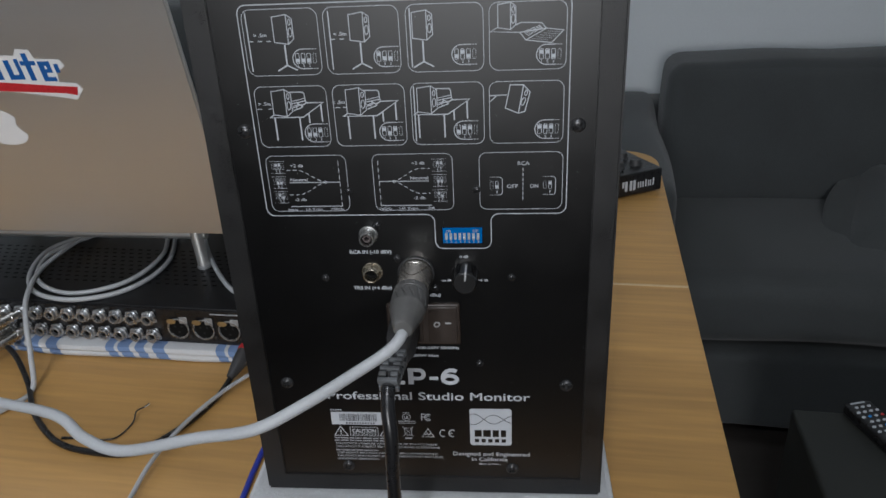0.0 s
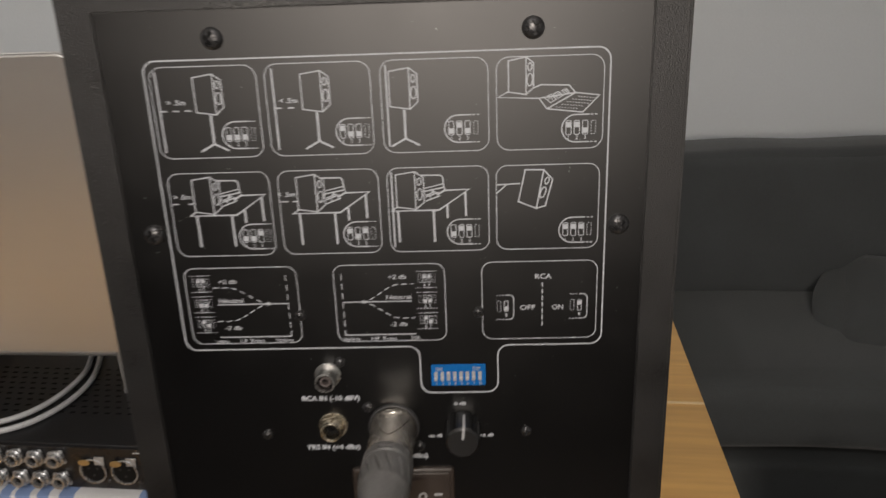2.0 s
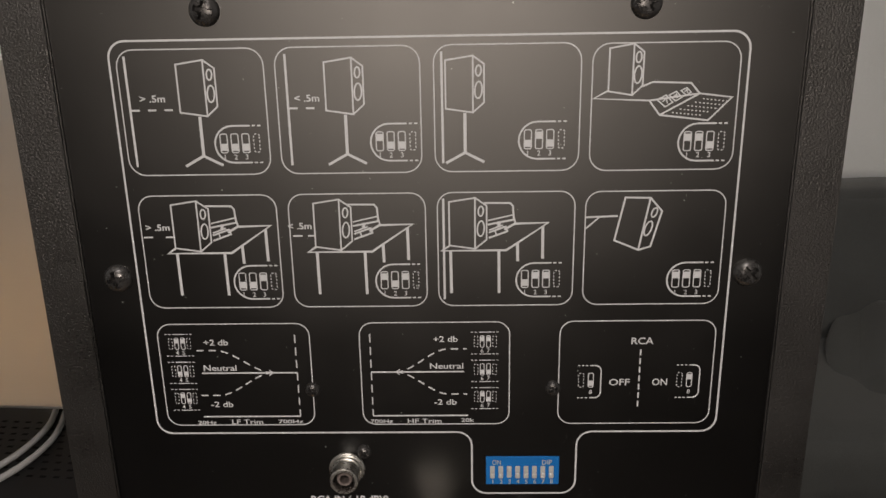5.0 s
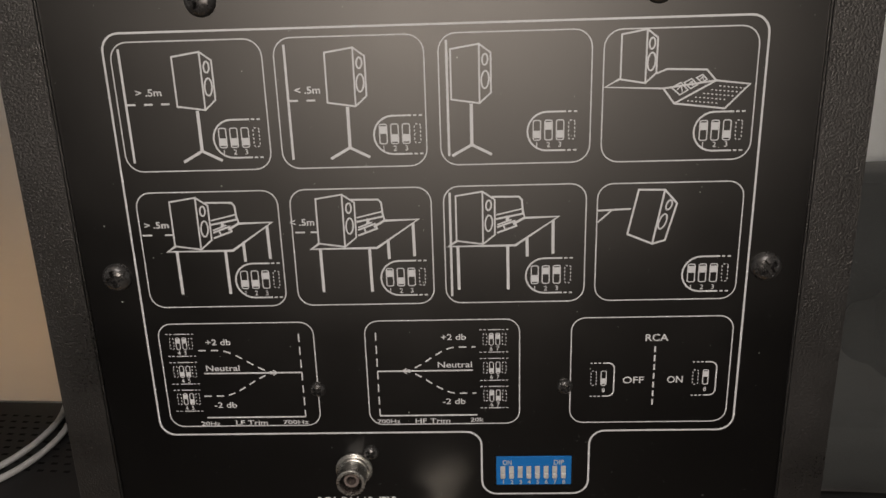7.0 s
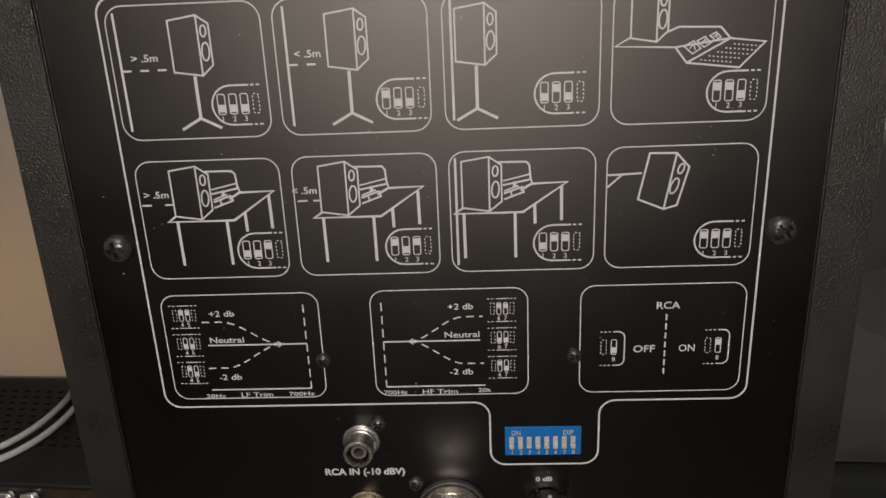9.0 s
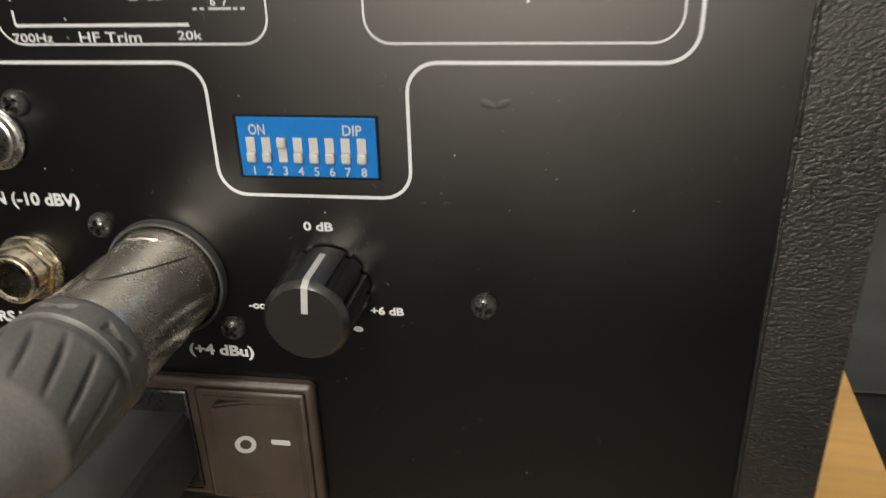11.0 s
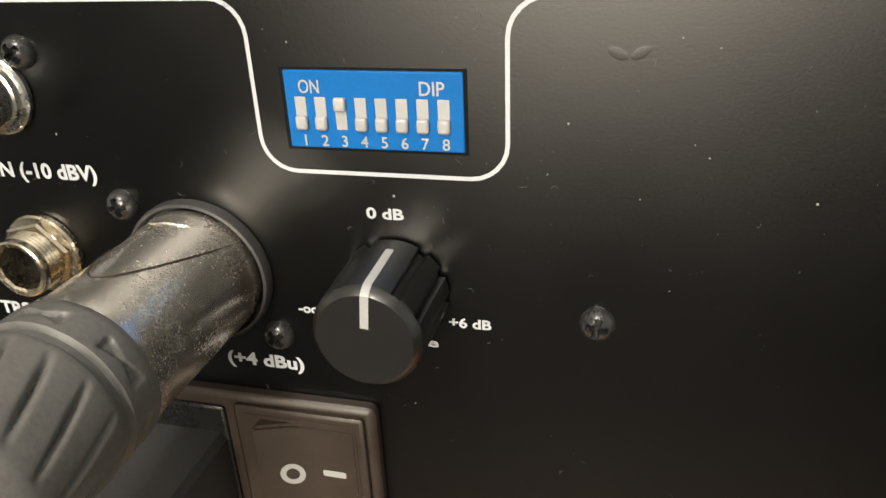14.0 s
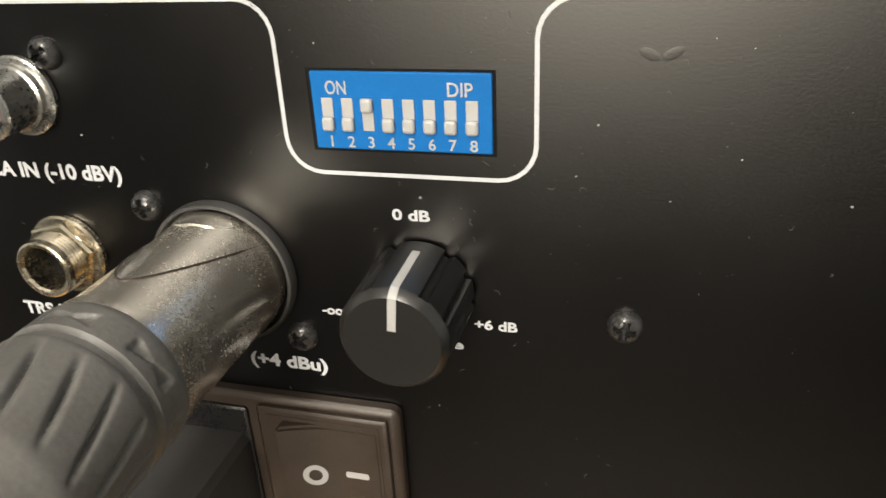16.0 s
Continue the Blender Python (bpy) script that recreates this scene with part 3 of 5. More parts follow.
def words(text, x0, x1, base, cap, bold=0.02, out=0.16, parent=None, m=None, material=None, name="lettering"):
    """Letters fitted between x0 and x1 on a base line, with capitals cap high."""
    cu = bpy.data.curves.new("letters", "FONT")
    cu.body, cu.size, cu.offset, cu.resolution_u = text, 1.0, bold, 3
    tmp = new("letters", cu)
    dg = bpy.context.evaluated_depsgraph_get()
    me = bpy.data.meshes.new_from_object(tmp.evaluated_get(dg))
    bpy.data.objects.remove(tmp)
    bpy.data.curves.remove(cu)
    xs = [v.co.x for v in me.vertices]
    lo, hi = min(xs), max(xs)
    k = (x1 - x0) / (hi - lo)
    s = cap / 0.729
    if len(text) == 1:
        k, mid = s, (x0 + x1) / 2
        x0 = mid - (hi - lo) * k / 2
    for v in me.vertices:
        x, z = x0 + (v.co.x - lo) * k, base + v.co.y * s
        v.co = (m @ Vector((x * MM, z * MM, out * MM))) if m is not None else Vector((x * MM, -out * MM, z * MM))
    me.materials.clear()
    me.materials.append(material or INK)
    ob = new(name, me)
    ob.parent = parent or panel
    return ob


def outline():
    p = Pen()
    pts = []
    x0, x1, z0, z1, nx0, nx1, nz, r = -85.3, 86.0, 199.2, 316.6, 11.8, 44.0, 177.6, 4.6

    def arc(cx, cz, a, sweep_):
        return [(cx + r * math.cos(radians(a + sweep_ * k / 6)), cz + r * math.sin(radians(a + sweep_ * k / 6))) for k in range(7)]

    pts += arc(x1 - r, z1 - r, 0, 90) + arc(x0 + r, z1 - r, 90, 90) + arc(x0 + r, z0 + r, 180, 90)
    pts += arc(nx0 - r, z0 - r, 90, -90) + arc(nx0 + r, nz + r, 180, 90) + arc(nx1 - r, nz + r, 270, 90)
    pts += arc(nx1 + r, z0 - r, 180, -90) + arc(x1 - r, z0 + r, 270, 90)
    p.line(pts, 0.64, True)
    p.ink("border_line", "white printed border line round the diagrams")


outline()


def pill(p, x, z, up, last="dash"):
    """The switch key in a box's corner: x is the first switch, z its middle; up lists the raised ones."""
    r = 5.1
    pts = [(x + 7.6, z + r - 0.3)] + [(x + 2.6 + r * math.cos(radians(a)), z - 0.3 + r * math.sin(radians(a))) for a in range(90, 271, 15)] + [(x + 7.6, z - r - 0.3)]
    p.line(pts, 0.55)
    for s in (1, -1):
        for k in range(2):
            p.line([(x + 8.1 + k * 1.5, z - 0.3 + s * r), (x + 9.0 + k * 1.5, z - 0.3 + s * r)], 0.5)
    for k in range(3):
        switch(p, x + 3.05 * k, z, k in up)
    ghost(p, x + 9.15, z)


def switch(p, x, z, raised, w=1.95, h=5.2, line=0.34):
    p.rect(x - w / 2, z - h / 2, x + w / 2, z + h / 2, 0.5, line)
    a, b = (z + 0.1, z + h * 0.40) if raised else (z - h * 0.40, z - 0.1)
    p.poly([(x - w * 0.42, a), (x + w * 0.42, a), (x + w * 0.42, b), (x - w * 0.42, b)])


def ghost(p, x, z, w=1.6, h=5.0, line=0.34):
    p.dashes(rounded(x - w / 2, z - h / 2, x + w / 2, z + h / 2, 0.5) + [(x + w / 2, z + h / 2 - 0.5)], line, 0.55, 0.5)


def cabinet_icon(p, x, z, w1, w2, h, drop, ov=True):
    """A loudspeaker in perspective; x, z is the top of its near edge."""
    p.line([(x - w1, z - 1.1), (x, z), (x, z - h), (x - w1, z - h + 1.1)], 0.52, True)
    p.line([(x, z), (x + w2, z - drop), (x + w2, z - h + drop + 0.4), (x, z - h)], 0.52)
    if ov:
        p.oval(x + w2 * 0.50, z - h * 0.26, 0.72, 1.40, 0.5, -4)
        p.oval(x + w2 * 0.50, z - h * 0.60, 0.98, 2.25, 0.5, -4)


def stand_box(name, x0, x1, cx, wall, gap, up, sx):
    p = Pen()
    p.rect(x0, 280.2, x1, 314.3, 4.6, 0.38)
    cabinet_icon(p, cx + 1.6, 311.4, 7.4, 3.0, 15.0, 2.2)
    p.line([(cx - 0.6, 296.3), (cx - 0.6, 285.4)], 1.0)
    p.line([(cx - 5.9, 282.6), (cx - 0.6, 285.5), (cx + 4.7, 282.8)], 0.85)
    p.line([(wall, 312.6), (wall + 0.1, 282.6)], 0.75)
    for k in range(gap):
        p.line([(wall + 0.3 + k * 4.6, 298.2), (wall + 2.6 + k * 4.6, 298.2)], 0.6)
    pill(p, sx, 288.9, up)
    ob = p.ink(name, "white printed diagram of a loudspeaker on a stand")
    for k in range(3):
        words("123"[k], sx + 3.05 * k - 0.45, sx + 3.05 * k + 0.45, 284.4, 1.45, 0.01)
    return ob


stand_box("stand_diagram", -83.4, -43.6, -61.6, -81.2, 3, (), -56.2)
stand_box("stand_diagram", -40.5, -1.5, -21.5, -37.7, 2, (0,), -13.0)
stand_box("stand_diagram", 2.2, 41.7, 11.1, 4.3, 0, (1,), 27.7)
words("> .5m", -78.2, -71.2, 300.4, 1.9, 0.02)
words("< .5m", -35.8, -29.0, 300.0, 1.9, 0.02)


def console_box():
    p = Pen()
    p.rect(44.7, 280.0, 83.8, 314.0, 4.6, 0.38)
    cabinet_icon(p, 55.5, 313.8, 6.4, 2.7, 13.4, 2.1)
    p.line([(48.9, 301.6), (45.2, 299.6), (60.2, 298.9), (63.2, 295.0), (76.3, 293.4), (82.3, 299.5), (73.6, 300.6), (60.2, 298.9)], 0.55)
    p.line([(58.2, 302.7), (60.9, 303.8), (71.1, 303.4), (73.6, 300.6), (63.2, 295.0)], 0.55)
    a, b = Vector((60.9, 299.0)), Vector((71.2, 302.6))
    for k in range(3):
        q = a.lerp(b, 0.10 + 0.31 * k)
        s = 1 - 0.18 * k
        c = [(q.x + u * s, q.y + v * s) for u, v in ((0.4, -0.3), (2.6, -2.2), (4.6, -1.0), (2.7, 0.9))]
        p.line(c, 0.4, True)
        p.line([(q.x + 1.8 * s, q.y - 0.9 * s), (q.x + 2.8 * s, q.y + 0.1 * s), (q.x + 3.2 * s, q.y - 1.3 * s)], 0.35)
    for k in range(5):
        u = Vector((66.5 + 2.0 * k, 295.6 + 0.9 * k))
        p.dashes([(u.x, u.y), (u.x + 8.2 - 0.2 * k, u.y - 0.85)], 0.35, 0.5, 0.55)
    pill(p, 71.2, 287.8, (0, 1))
    p.ink("console_diagram", "white printed diagram of a loudspeaker above a mixing console")
    for k in range(3):
        words("123"[k], 70.8 + 3.05 * k, 71.65 + 3.05 * k, 283.4, 1.45, 0.01)


console_box()


def desk_box(x0, x1, dx, up, sx, wall=None, text=None):
    """dx shifts the whole drawing from the first of its kind."""
    p = Pen()
    p.rect(x0, 240.6, x1, 274.3, 4.2, 0.38)
    cabinet_icon(p, -65.9 + dx, 272.7, 7.3, 3.3, 14.9, 2.3)
    p.line([(-73.2 + dx, 258.8), (-75.4 + dx, 257.3), (-57.0 + dx, 257.3), (-45.2 + dx, 265.3), (-54.6 + dx, 265.1), (-57.6 + dx, 263.4)], 0.75)
    for lx, za, zb in ((-72.9, 257.2, 244.5), (-59.1, 257.2, 244.4), (-53.8, 259.6, 254.0), (-46.7, 264.2, 254.7)):
        p.line([(lx + dx, za), (lx + 0.1 + dx, zb)], 0.95)
    p.line([(-63.4 + dx, 271.2), (-56.0 + dx, 271.1), (-55.2 + dx, 270.2), (-54.9 + dx, 266.3), (-62.3 + dx, 264.9)], 0.6)
    p.line([(-54.9 + dx, 267.0), (-54.4 + dx, 265.0)], 0.5)
    p.line([(-62.2 + dx, 266.1), (-55.1 + dx, 267.7)], 0.45)
    p.line([(-59.0 + dx, 265.8), (-59.2 + dx, 264.3)], 1.0)
    p.line([(-62.0 + dx, 262.6), (-57.2 + dx, 264.3), (-56.7 + dx, 262.9), (-62.0 + dx, 261.0)], 0.6)
    p.line([(-61.9 + dx, 263.3), (-58.0 + dx, 264.7)], 0.5)
    p.line([(-60.3 + dx, 263.4), (-59.8 + dx, 261.8)], 0.5)
    if wall is not None:
        p.line([(wall, 272.6), (wall, 242.6)], 0.75)
    pill(p, sx, 248.6, up)
    if text:
        a, b, dash = text
        for u, v in dash:
            p.line([(u, 262.2), (v, 262.2)], 0.55)
        words("> .5m" if up == (2,) else "< .5m", a, b, 264.2, 1.9, 0.02)
    p.ink("desk_diagram", "white printed diagram of a loudspeaker on a desk")
    for k in range(3):
        words("123"[k], sx + 3.05 * k - 0.45, sx + 3.05 * k + 0.45, 243.9, 1.45, 0.01)


desk_box(-82.5, -43.1, 0.0, (2,), -54.6, None, (-81.1, -74.2, ((-82.0, -79.3), (-75.6, -73.4))))
desk_box(-39.7, -0.9, 40.6, (0, 2), -13.2, None, (-40.2, -33.4, ((-38.9, -36.2), (-34.6, -32.4))))
desk_box(2.5, 41.2, 79.0, (1, 2), 27.4, 4.2)


def hung_box():
    p = Pen()
    p.rect(44.2, 240.6, 83.2, 274.1, 4.2, 0.38)
    p.line([(55.2, 272.3), (62.2, 272.1), (59.5, 257.0), (52.6, 259.9)], 0.6, True)
    p.line([(62.2, 272.1), (65.6, 268.3), (62.9, 258.0), (59.5, 257.0)], 0.6)
    p.oval(63.5, 267.9, 0.7, 1.4, 0.5, -20)
    p.oval(62.0, 263.3, 0.92, 2.2, 0.5, -20)
    p.line([(44.4, 266.7), (53.3, 267.0)], 0.6)
    p.line([(44.4, 263.4), (48.0, 266.6)], 0.55)
    pill(p, 70.7, 248.3, (0, 1, 2))
    p.ink("hanging_diagram", "white printed diagram of a loudspeaker hung from a bracket")
    for k in range(3):
        words("123"[k], 70.3 + 3.05 * k, 71.15 + 3.05 * k, 243.5, 1.45, 0.01)


hung_box()


def key_rows(p, x, digits):
    """Three small switch keys, one above another."""
    for n, (z, ups) in enumerate(((229.2, (1, 1)), (220.2, (0, 0)), (211.2, (1, 0)))):
        for s, dz in ((3.0, 0), (-4.0, 0)):
            p.dashes([(x - 4.3, z + s), (x - 2.0, z + s)], 0.3, 0.7, 0.45)
            p.line([(x - 1.8, z + s), (x + 1.8, z + s)], 0.32)
            p.dashes([(x + 2.1, z + s), (x + 4.3, z + s)], 0.3, 0.7, 0.45)
        for k in range(2):
            switch(p, x - 0.95 + 1.9 * k, z, ups[k], 1.15, 3.7, 0.28)
            words(digits[k], x - 1.35 + 1.9 * k, x - 0.6 + 1.9 * k, z - 3.55, 1.35, 0.01)
        for s in (-2.75, 2.75):
            ghost(p, x + s, z, 1.1, 3.6, 0.26)


def trim_box(x0, x1, knee, flat, axis, keys, digits, curve_end, sign):
    p = Pen()
    p.rect(x0, 202.0, x1, 235.4, 4.0, 0.38)
    p.dashes([(axis, 231.8), (axis, 204.9)], 0.45, 2.6, 1.5)
    far = -70.6 if sign < 0 else 10.7
    p.line([(axis, 204.9), (far, 204.9)], 0.55)
    p.line([(axis, 219.5), (flat, 219.5)], 0.55)
    for s in (1, -1):
        way = []
        for k in range(25):
            u = k / 24
            x = knee + (curve_end - knee) * u
            e = min(1, u * 1.35)
            way.append((x, 219.5 + s * 7.4 * (e * e * (3 - 2 * e))))
        p.dashes(way, 0.5, 2.2, 1.5)
    p.line([(knee - sign * -1.2, 219.5 + 0.9), (knee, 219.5), (knee - sign * -1.2, 219.5 - 0.9)], 0.4)
    key_rows(p, keys, digits)
    p.ink("trim_diagram", "white printed filter curve diagram")


trim_box(-81.8, -36.3, -48.0, -69.7, -40.7, -75.4, "45", -71.0, -1)
trim_box(-21.4, 23.2, -10.9, 9.6, -18.3, 16.0, "67", 10.5, 1)
for text, a, b, z, c in (("+2 db", -68.2, -60.8, 228.6, 1.9), ("Neutral", -69.0, -59.0, 220.3, 1.9), ("-2 db", -67.9, -61.1, 208.2, 1.9),
                         ("20Hz", -72.6, -66.8, 202.25, 1.35), ("LF Trim", -62.0, -52.4, 202.35, 1.6), ("700Hz", -47.6, -40.0, 202.5, 1.35),
                         ("+2 db", 0.6, 7.8, 229.2, 1.9), ("Neutral", -0.6, 9.4, 220.5, 1.9), ("-2 db", 0.5, 7.3, 208.6, 1.9),
                         ("700Hz", -19.2, -12.3, 202.4, 1.35), ("HF Trim", -7.8, 2.6, 202.35, 1.6), ("20k", 8.6, 12.6, 202.7, 1.35),
                         ("RCA", 59.1, 65.6, 228.0, 2.2), ("OFF", 53.1, 59.2, 214.7, 2.2), ("ON", 65.9, 70.4, 214.7, 2.2)):
    words(text, a, b, z, c, 0.012)


def rca_box():
    p = Pen()
    p.rect(38.0, 202.0, 83.6, 235.4, 4.0, 0.38)
    p.dashes([(62.0, 226.3), (62.0, 207.2)], 0.55, 1.9, 0.9)
    for x, up in ((47.6, False), (76.9, True)):
        ghost(p, x - 2.9, 216.4, 1.5, 4.6, 0.3)
        switch(p, x, 216.4, up, 1.5, 4.6, 0.32)
        words("8", x - 0.5, x + 0.5, 211.9, 1.4, 0.01)
        r = 1.8
        p.line([(x - 0.3, 221.2)] + [(x + 1.2 + r * math.cos(radians(a)), 219.4 + r * math.sin(radians(a))) for a in range(90, -1, -15)]
               + [(x + 1.2 + r * math.cos(radians(a)), 212.4 + r * math.sin(radians(a))) for a in range(0, -91, -15)] + [(x - 0.3, 210.6)], 0.45)
        for z in (221.2, 210.6):
            p.dashes([(x - 0.9, z), (x - 3.9, z)], 0.4, 0.7, 0.5)
    p.ink("input_diagram", "white printed diagram of the input selector")


rca_box()

for text, a, b, z, c, bold in (("RCA IN (-10 dBV)", -39.3, -14.6, 174.6, 2.3, 0.035), ("TRS IN (+4 dBu)", -39.3, -16.0, 150.6, 2.3, 0.035), ("(+4 dBu)", 0.6, 13.2, 145.8, 2.2, 0.035),
                         ("0 dB", 25.3, 30.4, 171.5, 1.55, 0.03), ("+6 dB", 35.8, 41.7, 156.0, 1.5, 0.03), ("-oo dB", 13.6, 19.8, 156.0, 1.5, 0.03), ("Volume", 22.0, 34.2, 152.4, 1.5, 0.03),
                         ("~100-240V 50/60Hz", -5.0, 23.2, 108.4, 1.9, 0.03), ("200W Max", -7.0, 10.2, 102.6, 1.9, 0.03),
                         ("Professional Studio Monitor", -64.0, 67.0, 69.4, 6.2, 0.010),
                         ("Designed and Engineered", 16.2, 67.0, 24.3, 3.2, 0.01), ("in California", 28.6, 52.6, 19.8, 3.2, 0.01), ("Made in China", 33.6, 47.6, 16.6, 1.5, 0.01),
                         ("CAUTION", -50.6, -34.4, 42.2, 3.0, 0.03),
                         ("THIS DEVICE COMPLIES WITH PART 15 OF THE FCC RULES.", -63.0, 6.0, 32.2, 1.55, 0.005), ("OPERATION IS SUBJECT TO THE FOLLOWING CONDITIONS", -63.0, 7.4, 29.6, 1.55, 0.005),
                         ("THIS DEVICE MAY NOT CAUSE HARMFUL INTERFERENCE.", -62.8, 6.2, 24.3, 1.55, 0.005), ("THIS DEVICE MUST ACCEPT ANY INTERFERENCE THAT MAY CAUSE", -62.8, 9.6, 21.7, 1.55, 0.005),
                         ("UNDESIRED OPERATION", -62.8, -34.2, 19.1, 1.55, 0.005)):
    words(text, a, b, z, c, bold)
for text, a, b, y, c in [("ON", 18.1, 20.8, 188.0, 1.75), ("DIP", 33.5, 36.6, 188.0, 1.75)] + [(str(k + 1), 17.85 + k * 2.61, 18.75 + k * 2.61, 181.3, 1.5) for k in range(8)]:
    words(text, a, b, y, c, 0.012, 0.56, parent=dip_block, material=DIPWHITE)

def model_print():
    """The heavy model lettering: L, P, a dash and a 6."""
    p = Pen()
    p.line([(-21.6, 93.8), (-21.6, 81.4)], 4.0)
    p.line([(-22.8, 82.8), (-12.4, 82.8)], 3.3)
    p.line([(-8.6, 93.8), (-8.6, 81.4)], 4.0)
    p.line([(-8.6, 92.4), (-3.4, 92.4)] + [(-3.4 + 3.2 * math.cos(radians(a)), 89.2 + 3.2 * math.sin(radians(a))) for a in range(75, -91, -15)] + [(-8.6, 86.0)], 3.2)
    p.line([(3.4, 86.3), (9.0, 86.3)], 3.0)
    p.line([(16.4 + 4.35 * math.cos(radians(a)), 85.5 + 2.85 * math.sin(radians(a))) for a in range(0, 360, 15)], 3.2, True)
    p.line([(12.0, 85.5), (12.1, 87.4), (12.8, 89.8), (14.4, 91.6), (16.6, 92.4), (18.6, 92.4), (20.8, 91.6)], 3.3)
    p.ink("model_lettering", "large heavy white lettering")


model_print()


def badge():
    """The maker's mark: a pale rounded square with two dark waves and dark bars."""
    p = Pen()
    p.poly(rounded(28.0, 33.2, 55.2, 62.9, 2.0))
    mark = p.ink("maker_badge", "pale square badge with two dark waves")
    for ph, amp in ((0.0, 1), (math.pi, 1)):
        q = Pen()
        q.h = 0.2 + 0.02 * ph
        q.line([(28.0 + 27.2 * k / 40, 54.4 + (4.4 - 1.4 * k / 40) * math.sin(2 * math.pi * k / 40 * 1.05 + ph + 0.9)) for k in range(41)], 0.55)
        q.ink("badge_wave", material=PANEL)
    for a, b, z0, z1 in ((31.0, 35.6, 40.2, 45.8), (36.6, 41.6, 40.2, 45.8), (42.8, 46.8, 40.2, 45.8), (48.2, 51.6, 40.2, 45.8)):
        q = Pen()
        q.h = 0.2
        q.poly([(a, z0), (b, z0), (b, z1), (a, z1)])
        q.ink("badge_bar", material=PANEL)
    for k in range(5):
        a = 31.0 + k * 4.4
        q = Pen()
        q.h = 0.2
        q.poly([(a, 35.6), (a + 2.8, 35.6), (a + 2.8, 38.4), (a, 38.4)])
        q.ink("badge_bar", material=PANEL)


badge()


def rating_label():
    p = Pen()
    p.poly([(-63.6, 48.6), (-28.0, 48.6), (-28.0, 58.9), (-63.6, 58.9)])
    p.ink("serial_label", "white barcode sticker")
    q = Pen()
    q.h = 0.2
    rnd = random.Random(4)
    x = -58.0
    while x < -33.5:
        w = rnd.choice((0.28, 0.4, 0.7))
        q.poly([(x, 51.6), (x + w, 51.6), (x + w, 57.4), (x, 57.4)])
        x += w + rnd.choice((0.28, 0.35, 0.6))
    for k in range(11):
        q.poly([(-54 + k * 1.8, 49.4), (-52.9 + k * 1.8, 49.4), (-52.9 + k * 1.8, 50.6), (-54 + k * 1.8, 50.6)])
    q.ink("barcode", material=PANEL)
    p = Pen()
    for k in range(5):
        p.poly([(-63.6 + k * 1.6, 60.0), (-62.5 + k * 1.6, 60.0), (-62.5 + k * 1.6, 61.0), (-63.6 + k * 1.6, 61.0)])
    p.ink("small_print")
    p = Pen()
    for x in (-58.2, -27.4):
        p.line([(x - 4.6, 39.4), (x + 4.6, 39.4), (x, 47.0)], 0.7, True)
        p.line([(x, 44.2), (x, 41.8)], 0.9)
        p.poly([(x - 0.45, 40.4), (x + 0.45, 40.4), (x + 0.45, 41.2), (x - 0.45, 41.2)])
    p.rect(-51.8, 39.4, -33.2, 46.6, 0.4, 0.4)
    for k in range(2):
        p.dashes([(-50.5, 41.2 - k * 0.9), (-34.5, 41.2 - k * 0.9)], 0.4, 1.4, 0.4)
    for z, x1 in ((37.4, -27.0), (35.4, -27.0), (27.2, -34.0)):
        x, k = -63.0, 0
        while x < x1:
            w = (3.4, 5.2, 2.6, 4.4, 6.0)[k % 5]
            p.dashes([(x, z), (min(x + w, x1), z)], 1.1, 0.75, 0.25)
            x, k = x + w + 0.9, k + 1
    p.ink("warning_print", "small white warning triangles and caution print")
    p = Pen()
    p.oval(-13.4, 55.4, 2.6, 2.6, 0.45)
    p.line([(-14.8, 56.4), (-14.6, 54.4), (-13.4, 54.2), (-13.2, 56.4)], 0.5)
    p.line([(-12.8, 56.2), (-12.8, 54.4), (-11.9, 54.4)], 0.5)
    for z in (51.9, 50.4):
        p.dashes([(-19.0, z), (-7.8, z)], 0.8, 0.9, 0.3)
    p.dashes([(-15.6, 59.0), (-11.2, 59.0)], 0.6, 0.8, 0.3)
    p.line([(-1.2, 58.0), (-3.4, 58.0), (-3.4, 52.8)], 0.7)
    p.line([(-3.4, 55.6), (-1.6, 55.6)], 0.7)
    p.line([(1.0 + 2.3 * math.cos(radians(a)), 55.4 + 2.5 * math.sin(radians(a))) for a in range(50, 311, 20)], 0.7)
    p.line([(1.0 + 1.1 * math.cos(radians(a)), 55.4 + 1.2 * math.sin(radians(a))) for a in range(50, 311, 20)], 0.5)
    p.line([(-14.9, 40.6), (-15.4, 46.4), (-10.4, 46.4), (-10.9, 40.6)], 0.45, True)
    p.line([(-16.4, 39.6), (-9.4, 47.6)], 0.4)
    p.line([(-9.4, 39.6), (-16.4, 47.6)], 0.4)
    p.poly([(-15.2, 37.4), (-10.6, 37.4), (-10.6, 38.5), (-15.2, 38.5)])
    p.line([(-3.8, 39.4), (4.2, 39.4), (0.2, 46.0)], 0.6, True)
    p.line([(-1.8, 40.6), (-0.6, 42.6), (0.6, 40.8), (2.2, 42.6)], 0.6)
    for x in (10.4, 16.4):
        p.line([(x + 2.3 * math.cos(radians(a)), 42.6 + 2.7 * math.sin(radians(a))) for a in range(55, 306, 18)], 0.75)
    p.line([(14.2, 42.6), (16.6, 42.6)], 0.7)
    p.ink("approval_marks", "small white approval symbols")


rating_label()

